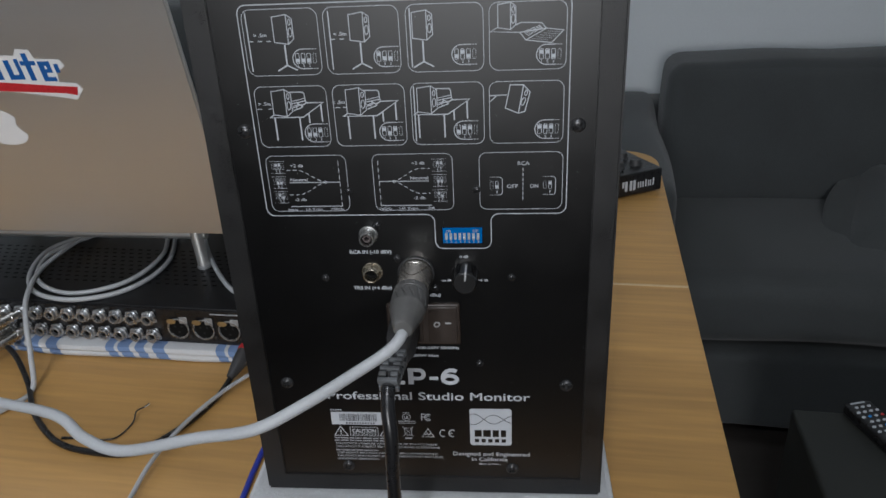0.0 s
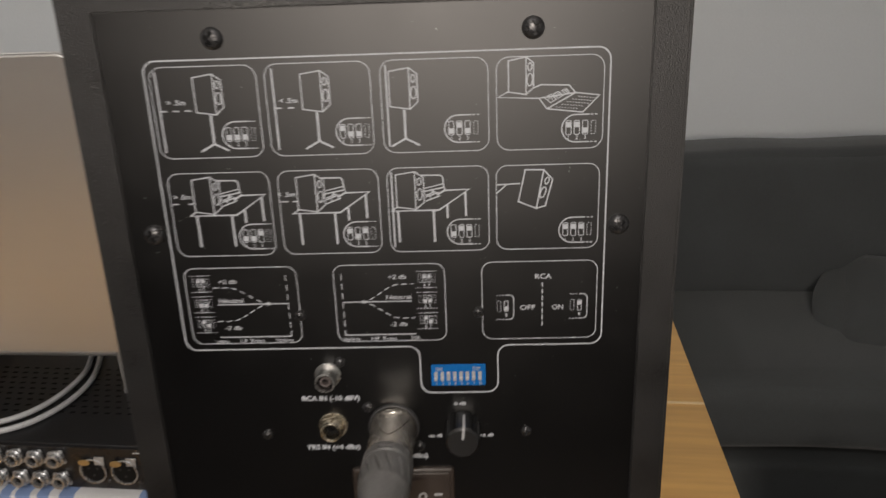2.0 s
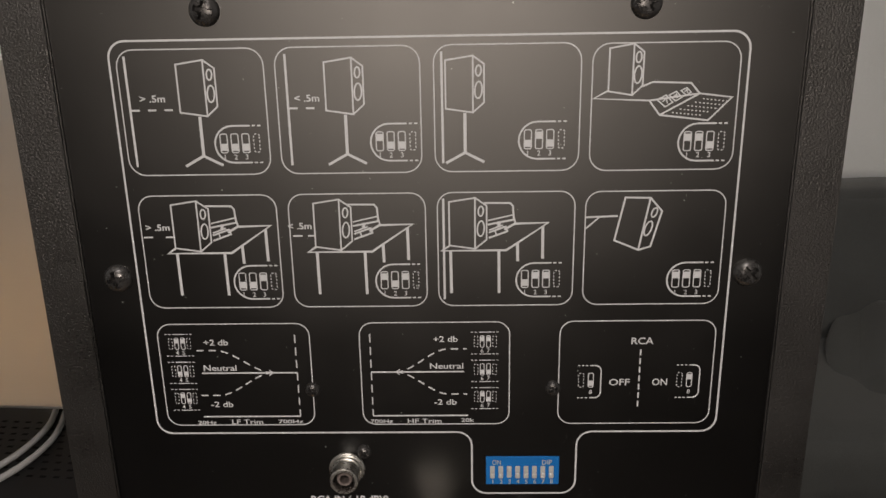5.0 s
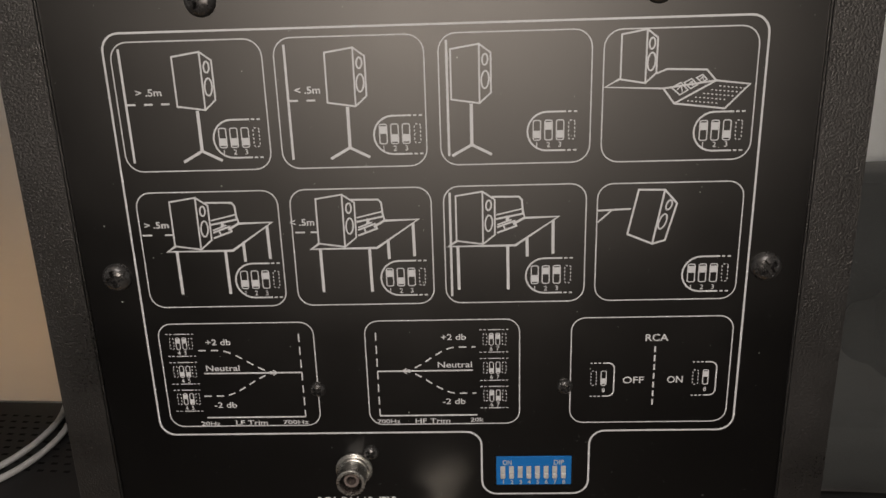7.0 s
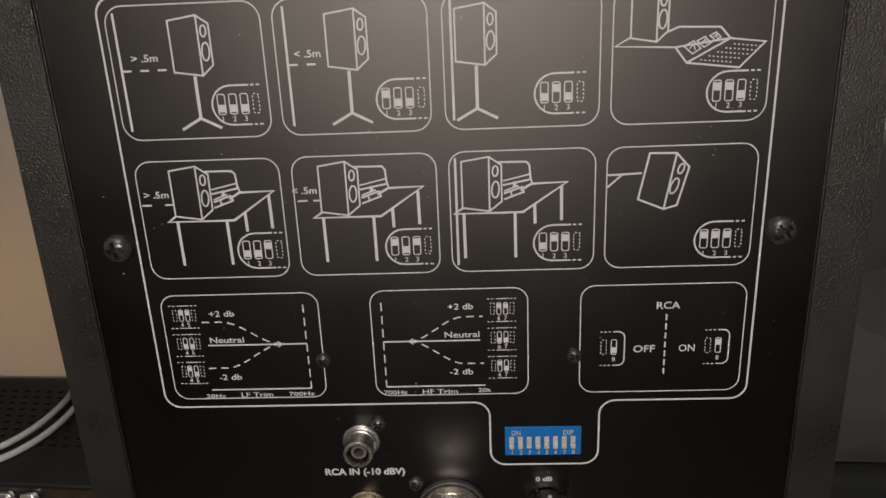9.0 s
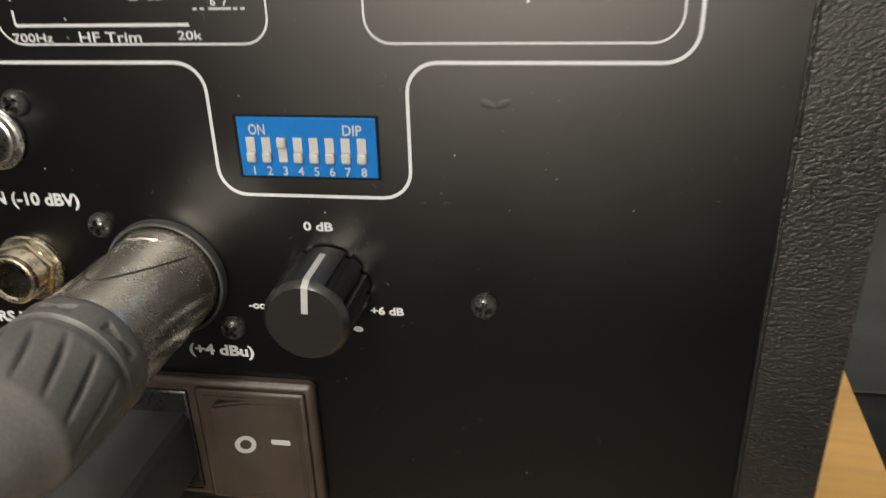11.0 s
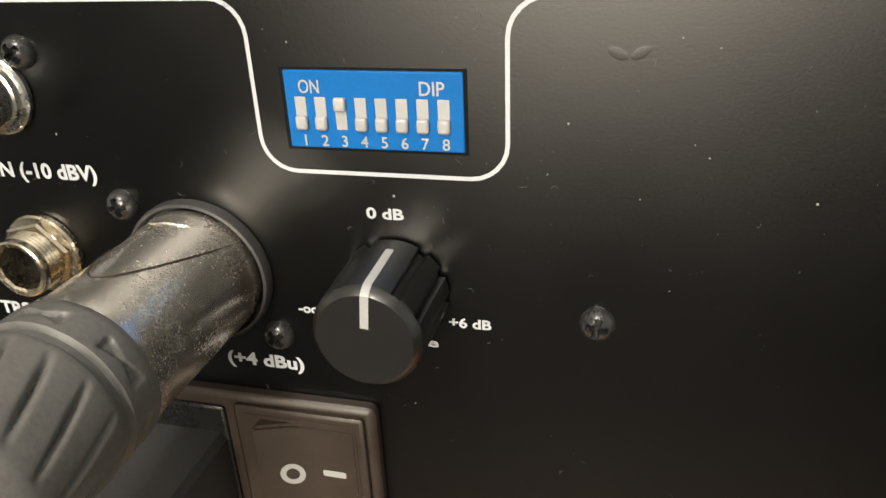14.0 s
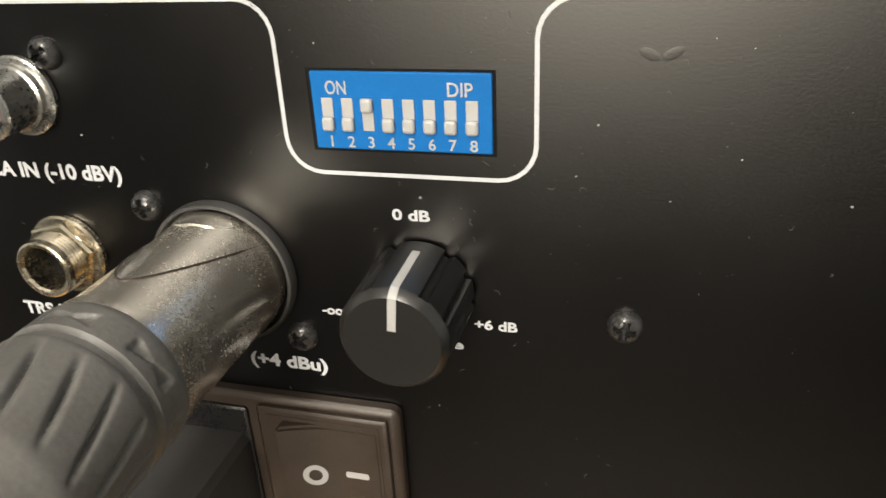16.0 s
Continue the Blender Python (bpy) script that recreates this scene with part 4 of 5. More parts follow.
# ---- the cables plugged into the loudspeaker ----
def xlr_cable():
    t = empty("audio_cable", "white balanced audio cable with a worn metal XLR connector plugged in", "audio cable", (0.0, -0.06, 0.16))
    m = face(-0.7, 161.7)
    shell = lathe(mm([(0, 0.6), (9.0, 0.6), (9.7, 1.2), (9.7, 5.5), (9.55, 7.0), (9.55, 24.0), (9.8, 25.0), (9.8, 26.6), (9.2, 26.8), (0, 26.8)]), m, 48)
    under(part("connector_shell", shell, SHELL, t, "tarnished metal connector shell"))
    # the raised release tongue, a rounded shield lying on the shell
    tongue, rows = bmesh.new(), []
    for j in range(15):
        v = j / 14
        half = radians(34) * math.sqrt(max(0.0, 1 - v ** 2.4)) + 0.004
        row = []
        for i in range(17):
            a = radians(90) + half * (i / 8 - 1)
            r = 9.45 if i in (0, 16) or j in (0, 14) else 9.85
            row.append(tongue.verts.new(m @ Vector((r * MM * math.cos(a), r * MM * math.sin(a), (1.4 + 4.6 * v) * MM))))
        rows.append(row)
    for p, q in zip(rows, rows[1:]):
        for i in range(16):
            tongue.faces.new((p[i], q[i], q[i + 1], p[i + 1]))
    bmesh.ops.recalc_face_normals(tongue, faces=tongue.faces)
    under(part("latch", tongue, SHELL, t))
    # the engraved arch round the front of the shell
    arch = []
    for k in range(25):
        u = k / 12 - 1
        a = radians(90 + 54 * u)
        arch.append(m @ Vector((9.54 * MM * math.cos(a), 9.54 * MM * math.sin(a), (2.0 + 19.0 * (1 - abs(u) ** 1.7)) * MM)))
    under(part("groove", sweep(arch, 0.00017, 6, 2), BROWNBLK, t))
    boot = bmesh.new()
    seg, rings = 252, []
    prof = [(9.2, 26.0), (9.9, 26.6), (10.1, 27.3)] + [(10.15, 27.6 + 0.25 * k) for k in range(17)] + [(9.6, 32.1), (9.6, 33.0), (10.15, 33.5)]
    prof += [(10.25 - 0.0005 * k * k, 34.0 + 0.35 * k) for k in range(33)] + [(9.5, 46.2), (9.1, 47.0), (8.6, 49.5), (7.4, 55.0), (6.1, 60.0), (5.4, 63.0), (4.6, 64.0), (0.5, 64.0)]
    for r, h in prof:
        ring = []
        for k in range(seg):
            a = 2 * math.pi * k / seg
            g = 0.0
            if 34 < h < 45:
                # slanting grip grooves, pointed at both ends
                g = 0.85 * max(0.0, math.cos(a * 14 + (h - 39) * 0.50)) ** 6 * math.sin(math.pi * (h - 34) / 11)
            elif 27.5 < h < 31.7:
                # bow-tie dents round the collar
                u = abs(((a * 6 / (2 * math.pi)) % 1) - 0.5)
                w = 0.20 + 1.1 * u / 0.30 - abs(h - 29.6)
                g = 0.5 * max(0.0, min(1.0, w / 0.45)) * max(0.0, min(1.0, (0.30 - u) / 0.05))
            ring.append(boot.verts.new(m @ Vector(((r - g) * MM * math.cos(a), (r - g) * MM * math.sin(a), h * MM))))
        rings.append(ring)
    for a, b in zip(rings, rings[1:]):
        for k in range(seg):
            boot.faces.new((a[k], a[(k + 1) % seg], b[(k + 1) % seg], b[k]))
    under(part("boot", boot, RUBBER, t, "ribbed black rubber boot"))
    pts = [(-0.0007, -0.056, 0.1617), (-0.0022, -0.0655, 0.1578)] + CABLE
    under(part("cable", sweep(pts, 0.0031, 14, 12), WHITECAB, t, "thick white cable"))


CABLE = [(-0.0090, -0.0710, 0.1525), (-0.0220, -0.0790, 0.1468), (-0.0469, -0.0960, 0.1385), (-0.0713, -0.1067, 0.1304), (-0.1031, -0.1040, 0.1222), (-0.1462, -0.1000, 0.1098),
         (-0.174, -0.0885, 0.1079), (-0.198, -0.0729, 0.1104), (-0.2496, -0.0492, 0.1006), (-0.3281, -0.0108, 0.0804), (-0.42, 0.03, 0.03), (-0.54, 0.08, TABLE + 0.004)]
xlr_cable()


def power_cord():
    t = empty("power_cord", "black mains power cord with a ribbed strain relief plugged in", "power cord", (-0.009, -0.07, TABLE))
    m = face(-9.4, 125.6)
    bm = bmesh.new()
    # the plug: a tapering body, wider at the bottom
    rings = []
    for s, h in ((1.0, 1.0), (1.0, 20.0), (0.97, 24.0), (0.80, 30.0), (0.62, 35.0)):
        sec = [(-8.3, -5.5), (-5.5, -9.3), (5.5, -9.3), (8.3, -5.5), (8.3, 6.6), (7.4, 7.8), (-7.4, 7.8), (-8.3, 6.6)]
        rings.append([bm.verts.new(m @ Vector((x * s * MM, y * s * MM, h * MM))) for x, y in sec])
    for a, b in zip(rings, rings[1:]):
        for k in range(8):
            bm.faces.new((a[k], a[(k + 1) % 8], b[(k + 1) % 8], b[k]))
    bm.faces.new(rings[-1])
    bm.faces.new(rings[0][::-1])
    bmesh.ops.bevel(bm, geom=[e for e in bm.edges if e.calc_face_angle(0) > 0.3], offset=0.0008, segments=2, affect="EDGES")
    under(part("plug", bm, CORDRUB, t, "moulded black plug"))
    way = [(-0.0098, -0.033, 0.1256), (-0.0108, -0.044, 0.1256), (-0.0116, -0.053, 0.1250), (-0.0120, -0.061, 0.1225)]
    core = glide(way, 12)
    under(part("strain_relief", sweep(way, lambda u: 0.0040 - 0.0004 * u, 12, 12), CORDRUB, t))
    n = len(core)
    for k in range(7):
        i = int(3 + k * (n - 8) / 6)
        d = (core[i + 1] - core[i - 1]).normalized()
        turn = d.to_track_quat("Z", "Y").to_matrix().to_4x4()
        for s in (-1, 1):
            q = Matrix.Translation(core[i]) @ turn @ Matrix.Rotation(radians(90 * (k % 2)), 4, "Z")
            under(part("rib", box((-0.0056, s * 0.0012 if s > 0 else -0.0054, -0.0013), (0.0056, 0.0054 if s > 0 else -0.0012, 0.0014), 0.0006, 2, m=q), PLUGRUB, t))
    pts = [(-0.0120, -0.060, 0.123), (-0.0116, -0.068, 0.113), (-0.0100, -0.0735, 0.098), (-0.0104, -0.0765, 0.070), (-0.0100, -0.077, 0.030), (-0.007, -0.0775, -0.010), (-0.004, -0.084, -0.030), (0.004, -0.104, TABLE + 0.010), (0.010, -0.128, -0.062), (0.012, -0.138, -0.14), (0.012, -0.136, -0.45), (0.012, -0.12, FLOOR + 0.004), (0.05, 0.05, FLOOR + 0.004)]
    under(part("cord", sweep(pts, 0.0040, 12, 10), BLACKCAB, t))


power_cord()


# ---- the rack unit on its folded towel ----
RACK = Matrix.Translation((-0.2165, 0.2205, 0.0)) @ Matrix.Rotation(radians(-5.0), 4, "Z")


def rack_unit():
    t = empty("audio_interface", "black rack audio interface with rows of sockets on a folded towel", "audio interface", (0, 0, 0))
    t.matrix_basis = RACK @ Matrix.Translation((-0.14, 0.12, -0.033))
    fix = t.matrix_basis.inverted() @ RACK

    def put(ob, p=True):
        if p:
            ob.matrix_parent_inverse = fix
        return ob

    z0, z1 = -0.033, 0.0075
    put(part("case", box((-0.385, 0.0, z0), (0.090, 0.245, z1), 0.0012, 2), GEARBLK, t))
    put(part("rear_plate", box((-0.380, -0.0016, z0 + 0.001), (0.086, 0.0, z1 - 0.002), 0.0004), PLASTIC, t))
    for k in range(11):
        for row, (x, z) in enumerate(((-0.0850 - 0.0177 * k, -0.0045), (-0.0840 - 0.0177 * k, -0.0240))):
            m = Matrix.Translation((x, -0.0016, z)) @ Matrix.Rotation(radians(90), 4, "X")
            put(part("socket_plate", box((-0.0068, -0.0065, 0.0), (0.0068, 0.0065, 0.0018), 0.0012, 1, m=m @ Matrix.Rotation(radians(12), 4, "Z")), CHASSIS, t))
            j = put(part("jack_socket", lathe(mm([(0, 1.0), (6.0, 1.0), (6.0, 3.4), (5.6, 3.9), (4.7, 4.0), (4.7, 7.2), (4.4, 7.6), (3.3, 7.6), (3.1, 7.2), (3.1, 2.0)]), m @ Matrix.Diagonal((1.22, 1.22, 1, 1)), 24), RIM, t))
            part("bore", lathe(mm([(3.15, 4.4), (0, 4.2)]), m, 20), SLOT, j)
    for k in range(4):
        x = 0.0248 - 0.0268 * k
        m = Matrix.Translation((x, -0.0016, -0.0150)) @ Matrix.Rotation(radians(90), 4, "X")
        s = put(part("xlr_socket", lathe(mm([(0, 0.4), (10.0, 0.4), (11.2, 0.9), (11.4, 2.0), (11.0, 2.6), (10.3, 2.5), (10.0, 1.6), (9.7, 0.9)]), m, 36), RIM, t, "microphone input socket with metal rim"))
        part("insert", lathe(mm([(9.8, 1.0), (0, 1.0)]), m, 36), SLOT, s)
        for a in (90, 210, 330):
            q = m @ Matrix.Translation((4.2 * MM * math.cos(radians(a - 60)), 4.2 * MM * math.sin(radians(a - 60)), 1.0 * MM))
            part("pin_hole", lathe(mm([(1.2, 0.05), (0, 0.06)]), q, 10), GEARBLK, s)
        part("latch", lathe(mm([(0, 2.4), (4.6, 2.4), (5.0, 2.9), (4.6, 3.6), (0, 3.8)]), m @ Matrix.Translation((-5.5 * MM, 8.6 * MM, 0)) @ Matrix.Diagonal((1, 0.55, 1, 1)), 18), LATCH, s)
        part("release_tab", box((2.0 * MM, 5.5 * MM, 0.4 * MM), (10.5 * MM, 13.0 * MM, 1.4 * MM), 0.0004, 1, m=m), CHASSIS, s)
        put(part("screw", lathe(mm([(0, 1.9), (1.2, 1.7), (1.8, 1.0), (1.9, 0.2)]), m @ Matrix.Translation((11.5 * MM, -9.0 * MM, 0)), 14), SCREW, t))
    p = Pen()
    p.dashes([(-20, 2.4), (16, 2.4)], 1.6, 1.6, 0.5)
    put(part("input_lettering", p.bm, INK, t, smooth=0)).matrix_parent_inverse = fix @ Matrix.Translation((0, -0.0018, 0))
    # dark chips laid on the lid, painted shade of the vent holes
    bm = bmesh.new()
    for row in range(9):
        for k in range(44):
            x, y = -0.372 + k * 0.0105 + (row % 2) * 0.005, 0.046 + row * 0.0095
            box((x - 0.0024, y - 0.0013, z1), (x + 0.0024, y + 0.0013, z1 + 0.00012), 0, bm=bm)
    put(part("vent_hole_shade", bm, SLOT, t, smooth=0))["kind"] = "stuff"
    for x in (-0.3, 0.035):
        put(part("screw", lathe(mm([(0, 1.4), (1.6, 1.2), (2.4, 0.5), (2.5, -0.2)]), Matrix.Translation((x, 0.008, z1)), 16), SCREW, t))


RIM = mat("dull_nickel_rim", (0.46, 0.47, 0.48), 0.28, 0.8, 0.25, 80, 1200, 0.06)
CHASSIS = mat("dull_plated_steel", (0.40, 0.41, 0.42), 0.4, 0.6, 0.2, 80, 1200, 0.05)
LATCH = mat("dull_gold_latch", (0.42, 0.30, 0.14), 0.4, 0.7, 0.2, 80, 1200, 0.05)
rack_unit()


def towel_mat():
    m = mat("striped_cotton", (0.56, 0.57, 0.58), 0.95, 0, 0.08, 30, 900, 0.5)
    nt = m.node_tree
    bs = nt.nodes["Principled BSDF"]
    tc = nt.nodes.new("ShaderNodeTexCoord")
    no = nt.nodes.new("ShaderNodeTexNoise")
    no.inputs["Scale"].default_value = 60
    nt.links.new(tc.outputs["Object"], no.inputs["Vector"])
    sep = nt.nodes.new("ShaderNodeSeparateXYZ")
    nt.links.new(tc.outputs["Object"], sep.inputs[0])
    slant = nt.nodes.new("ShaderNodeMath")
    slant.operation = "MULTIPLY_ADD"
    slant.inputs[1].default_value = 0.5
    nt.links.new(sep.outputs["Z"], slant.inputs[0])
    nt.links.new(sep.outputs["X"], slant.inputs[2])
    add = nt.nodes.new("ShaderNodeMath")
    add.operation = "MULTIPLY_ADD"
    add.inputs[1].default_value = 0.004
    nt.links.new(no.outputs[0], add.inputs[0])
    nt.links.new(slant.outputs[0], add.inputs[2])
    div = nt.nodes.new("ShaderNodeMath")
    div.operation = "MULTIPLY_ADD"
    div.inputs[1].default_value, div.inputs[2].default_value = 1 / 0.117, 10.28
    nt.links.new(add.outputs[0], div.inputs[0])
    fr = nt.nodes.new("ShaderNodeMath")
    fr.operation = "FRACT"
    nt.links.new(div.outputs[0], fr.inputs[0])
    ramp = nt.nodes.new("ShaderNodeValToRGB")
    ramp.color_ramp.interpolation = "CONSTANT"
    e = ramp.color_ramp.elements
    e[0].position, e[0].color = 0.0, (1, 1, 1, 1)
    e[1].position, e[1].color = 0.08, (0, 0, 0, 1)
    for pos, v in ((0.11, 1), (0.22, 0), (0.27, 1), (0.36, 0), (0.43, 1), (0.54, 0)):
        q = e.new(pos)
        q.color = (v, v, v, 1)
    nt.links.new(fr.outputs[0], ramp.inputs[0])
    mix = nt.nodes.new("ShaderNodeMix")
    mix.data_type = "RGBA"
    mix.inputs["B"].default_value = (0.16, 0.24, 0.42, 1)
    nt.links.new(ramp.outputs[0], mix.inputs["Factor"])
    nt.links.new(bs.inputs["Base Color"].links[0].from_socket, mix.inputs["A"])
    nt.links.new(mix.outputs["Result"], bs.inputs["Base Color"])
    return m


def towel():
    bm = bmesh.new()
    n, rows = 60, 14
    grid = []
    sec = [(0.20, 0.0), (-0.006, 0.0), (-0.010, 0.002), (-0.0115, 0.005), (-0.010, 0.0072), (-0.0115, 0.010), (-0.010, 0.0135), (-0.006, 0.0150), (0.20, 0.0150)]
    for i in range(n + 1):
        x = -0.40 + 0.50 * i / n
        ring = []
        for y, z in sec:
            w = noise.noise(Vector((x * 14, y * 20, z * 60))) * 0.0022
            ring.append(bm.verts.new((x, y + (w if y < 0 else 0) + 0.004 * math.sin(x * 9), TABLE + max(0.0, z + (w * 0.4 if 0 < z < 0.014 else 0)))))
        grid.append(ring)
    for a, b in zip(grid, grid[1:]):
        for k in range(len(sec) - 1):
            bm.faces.new((a[k], b[k], b[k + 1], a[k + 1]))
    bm.faces.new(grid[0])
    bm.faces.new(grid[-1][::-1])
    bmesh.ops.recalc_face_normals(bm, faces=bm.faces)
    ob = part("towel", bm, towel_mat(), None)
    ob.matrix_world = RACK
    tagged(ob, "folded white cotton towel with blue stripes under the audio interface", "towel")


towel()


def jack_lead(x, z, dx, dz, n):
    """A metal quarter inch plug pushed into the rack's rear, with its lead."""
    t = empty("jack_lead", "audio lead with a long metal jack plug in the interface", "audio cable", group="leads in the interface")
    t.matrix_basis = RACK @ Matrix.Translation((x, -0.008, z))
    d = Vector((dx, -1.0, dz)).normalized()
    m = d.to_track_quat("Z", "Y").to_matrix().to_4x4()
    part("plug", lathe(mm([(0, 0), (5.2, 0), (5.2, 5), (6.4, 5.6), (6.4, 9), (5.9, 9.6), (6.0, 27), (5.4, 29), (4.2, 36), (3.4, 40), (3.0, 40)]), m, 24), NICKEL, t)
    a = d * 0.038
    fall = TABLE + 0.004 - z
    pts = [a, a + d * 0.02, a + Vector((-0.05, -0.03, fall * 0.6)), a + Vector((-0.10, -0.04, fall)), a + Vector((-0.25, -0.02, fall - a.z))]
    part("lead", sweep(pts, 0.0030, 10, 8), BLACKCAB if n % 2 else WHITECAB, t)


for n, (x, z, dx, dz) in enumerate(((-0.2266, -0.0045, -0.40, -0.05), (-0.2256, -0.0240, -0.45, -0.12), (-0.2443, -0.0045, -0.45, 0.05), (-0.2433, -0.0240, -0.5, -0.15))):
    jack_lead(x, z, dx, dz, n)


def cable(name, label, pts, r, material, category="cable"):
    c = part(name, sweep(pts, r, 12, 10), material, None)
    return tagged(c, label, category)


def charger_coil():
    z = 0.0103
    outer = [(-0.447, 0.402), (-0.4739, 0.3548), (-0.4639, 0.2977), (-0.4342, 0.2531), (-0.3878, 0.2354), (-0.3461, 0.2471), (-0.324, 0.2776), (-0.3188, 0.3241), (-0.3336, 0.376)]
    inner = [(-0.344, 0.382), (-0.3320, 0.3400), (-0.3350, 0.2940), (-0.3532, 0.2620), (-0.3912, 0.2475), (-0.4321, 0.2660), (-0.4565, 0.2990), (-0.4650, 0.3472), (-0.437, 0.394)]
    pts = [(-0.430, 0.42, 0.03)] + [(x, y, z) for x, y in outer] + [(-0.340, 0.392, z + 0.004)] + [(x, y, z + 0.0005) for x, y in inner]
    pts += [(-0.445, 0.365, z + 0.005), (-0.450, 0.300, z + 0.004), (-0.432, 0.240, z + 0.004), (-0.4150, 0.2040, 0.004), (-0.4010, 0.178, -0.018), (-0.3960, 0.160, TABLE + 0.0035), (-0.4020, 0.136, TABLE + 0.0035), (-0.425, 0.11, TABLE + 0.0035), (-0.50, 0.08, TABLE + 0.0035)]
    cable("coiled_cable", "coiled white charger cable lying on the rack unit", pts, 0.0025, WHITECAB)


charger_coil()
cable("white_cable", "white cable trailing over the rack unit's top", [(-0.302, 0.40, 0.04), (-0.299, 0.380, 0.0105), (-0.2705, 0.3237, 0.0103), (-0.2416, 0.2773, 0.0103), (-0.2188, 0.2506, 0.0103), (-0.190, 0.238, 0.0103), (-0.16, 0.27, 0.0103)], 0.0025, WHITECAB)


def mic_lead():
    t = empty("microphone_lead", "black microphone cable with a red-ringed connector lying on the desk", "audio cable", (-0.3, 0.1, TABLE))
    h = TABLE + 0.003
    pts = [(-0.204, 0.186, -0.036), (-0.2130, 0.152, h), (-0.2290, 0.1095, h), (-0.2555, 0.0770, h), (-0.2890, 0.0745, h), (-0.3311, 0.0875, h), (-0.3736, 0.1250, h), (-0.4045, 0.1675, h + 0.001), (-0.4385, 0.204, TABLE + 0.014), (-0.462, 0.216, -0.025)]
    under(part("lead", sweep(pts, 0.0027, 12, 10), BLACKCAB, t))
    way = Vector((0.30, 0.93, 0.35)).normalized()
    m = Matrix.Translation((-0.2065, 0.172, -0.037)) @ way.to_track_quat("Z", "Y").to_matrix().to_4x4()
    under(part("connector", lathe(mm([(0, 0), (3.4, 0), (4.2, 3), (7.6, 20), (8.2, 26), (8.2, 36), (0, 36)]), m, 28), CORDRUB, t))
    under(part("ring", lathe(mm([(8.0, 29.0), (8.9, 29.4), (8.9, 34.0), (8.0, 34.4)]), m, 28), RED, t, "red marker ring"))
    under(part("tag", sweep([(-0.2185, 0.1370, TABLE + 0.003), (-0.2235, 0.1240, TABLE + 0.003)], 0.0031, 12, 4), CHASSIS, t, "small pale cable tag"))


RED = mat("red_plastic", (0.45, 0.02, 0.025), 0.4, 0, 0.1, 50, 800, 0.05)
mic_lead()
cable("thin_white_cable", "thin white cable lying across the desk beside the loudspeaker", [(-0.236, -0.03, TABLE + 0.004), (-0.2345, 0.021, TABLE + 0.006), (-0.2325, 0.058, TABLE + 0.010), (-0.2235, 0.107, TABLE + 0.010), (-0.2050, 0.156, TABLE + 0.009), (-0.185, 0.190, TABLE + 0.008), (-0.16, 0.24, TABLE + 0.003)], 0.0019, WHITECAB)
cable("blue_cable", "blue cable running beside the foam pad", [(-0.150, -0.130, -0.30), (-0.150, -0.112, -0.062), (-0.150, -0.07, TABLE + 0.0025), (-0.149, 0.021, TABLE + 0.0025), (-0.1495, 0.06, TABLE + 0.0025), (-0.148, 0.10, TABLE + 0.0025), (-0.14, 0.2, TABLE + 0.0025)], 0.0023, BLUECAB)


def twist_tie():
    t = empty("twist_tie", "bent black wire twist tie lying on the desk", "wire tie", (-0.28, 0.095, TABLE))
    under(part("sleeve", sweep([(-0.331, 0.0945, TABLE + 0.0012), (-0.310, 0.095, TABLE + 0.0012)], 0.0012, 8, 4), BLACKCAB, t))
    under(part("wire", sweep([(-0.311, 0.095, TABLE + 0.001), (-0.298, 0.093, TABLE + 0.001), (-0.283, 0.0965, TABLE + 0.001), (-0.276, 0.1135, TABLE + 0.003), (-0.2775, 0.126, TABLE + 0.006), (-0.272, 0.131, TABLE + 0.007), (-0.269, 0.135, TABLE + 0.008)], 0.0007, 8, 8), BLACKCAB, t))
    under(part("wire", sweep([(-0.272, 0.131, TABLE + 0.007), (-0.2705, 0.1305, TABLE + 0.008), (-0.2675, 0.133, TABLE + 0.009)], 0.0005, 8, 6), CHASSIS, t, "bare wire end"))


twist_tie()

# ---- the laptop on its stand ----
LAP = Matrix.Translation((-0.2105, 0.26, 0.0692)) @ Matrix.Rotation(radians(-3), 4, "Z")
LID = LAP @ Matrix.Rotation(radians(14), 4, "X")


def plate(w, h, r, t, bevel):
    """A rounded slab in local x (to the left) and z, t thick towards local +y."""
    bm = bmesh.new()
    pts = rounded(-w, 0, 0, h, r)
    f = bm.faces.new([bm.verts.new((x, 0, z)) for x, z in pts])
    up = bmesh.ops.extrude_face_region(bm, geom=[f])["geom"]
    bmesh.ops.translate(bm, vec=(0, t, 0), verts=[v for v in up if isinstance(v, bmesh.types.BMVert)])
    bmesh.ops.recalc_face_normals(bm, faces=bm.faces)
    if bevel:
        flat = [e for e in bm.edges if abs(e.verts[0].co.y - e.verts[1].co.y) < 1e-7]
        bmesh.ops.bevel(bm, geom=flat, offset=bevel, segments=3, affect="EDGES")
    return bm


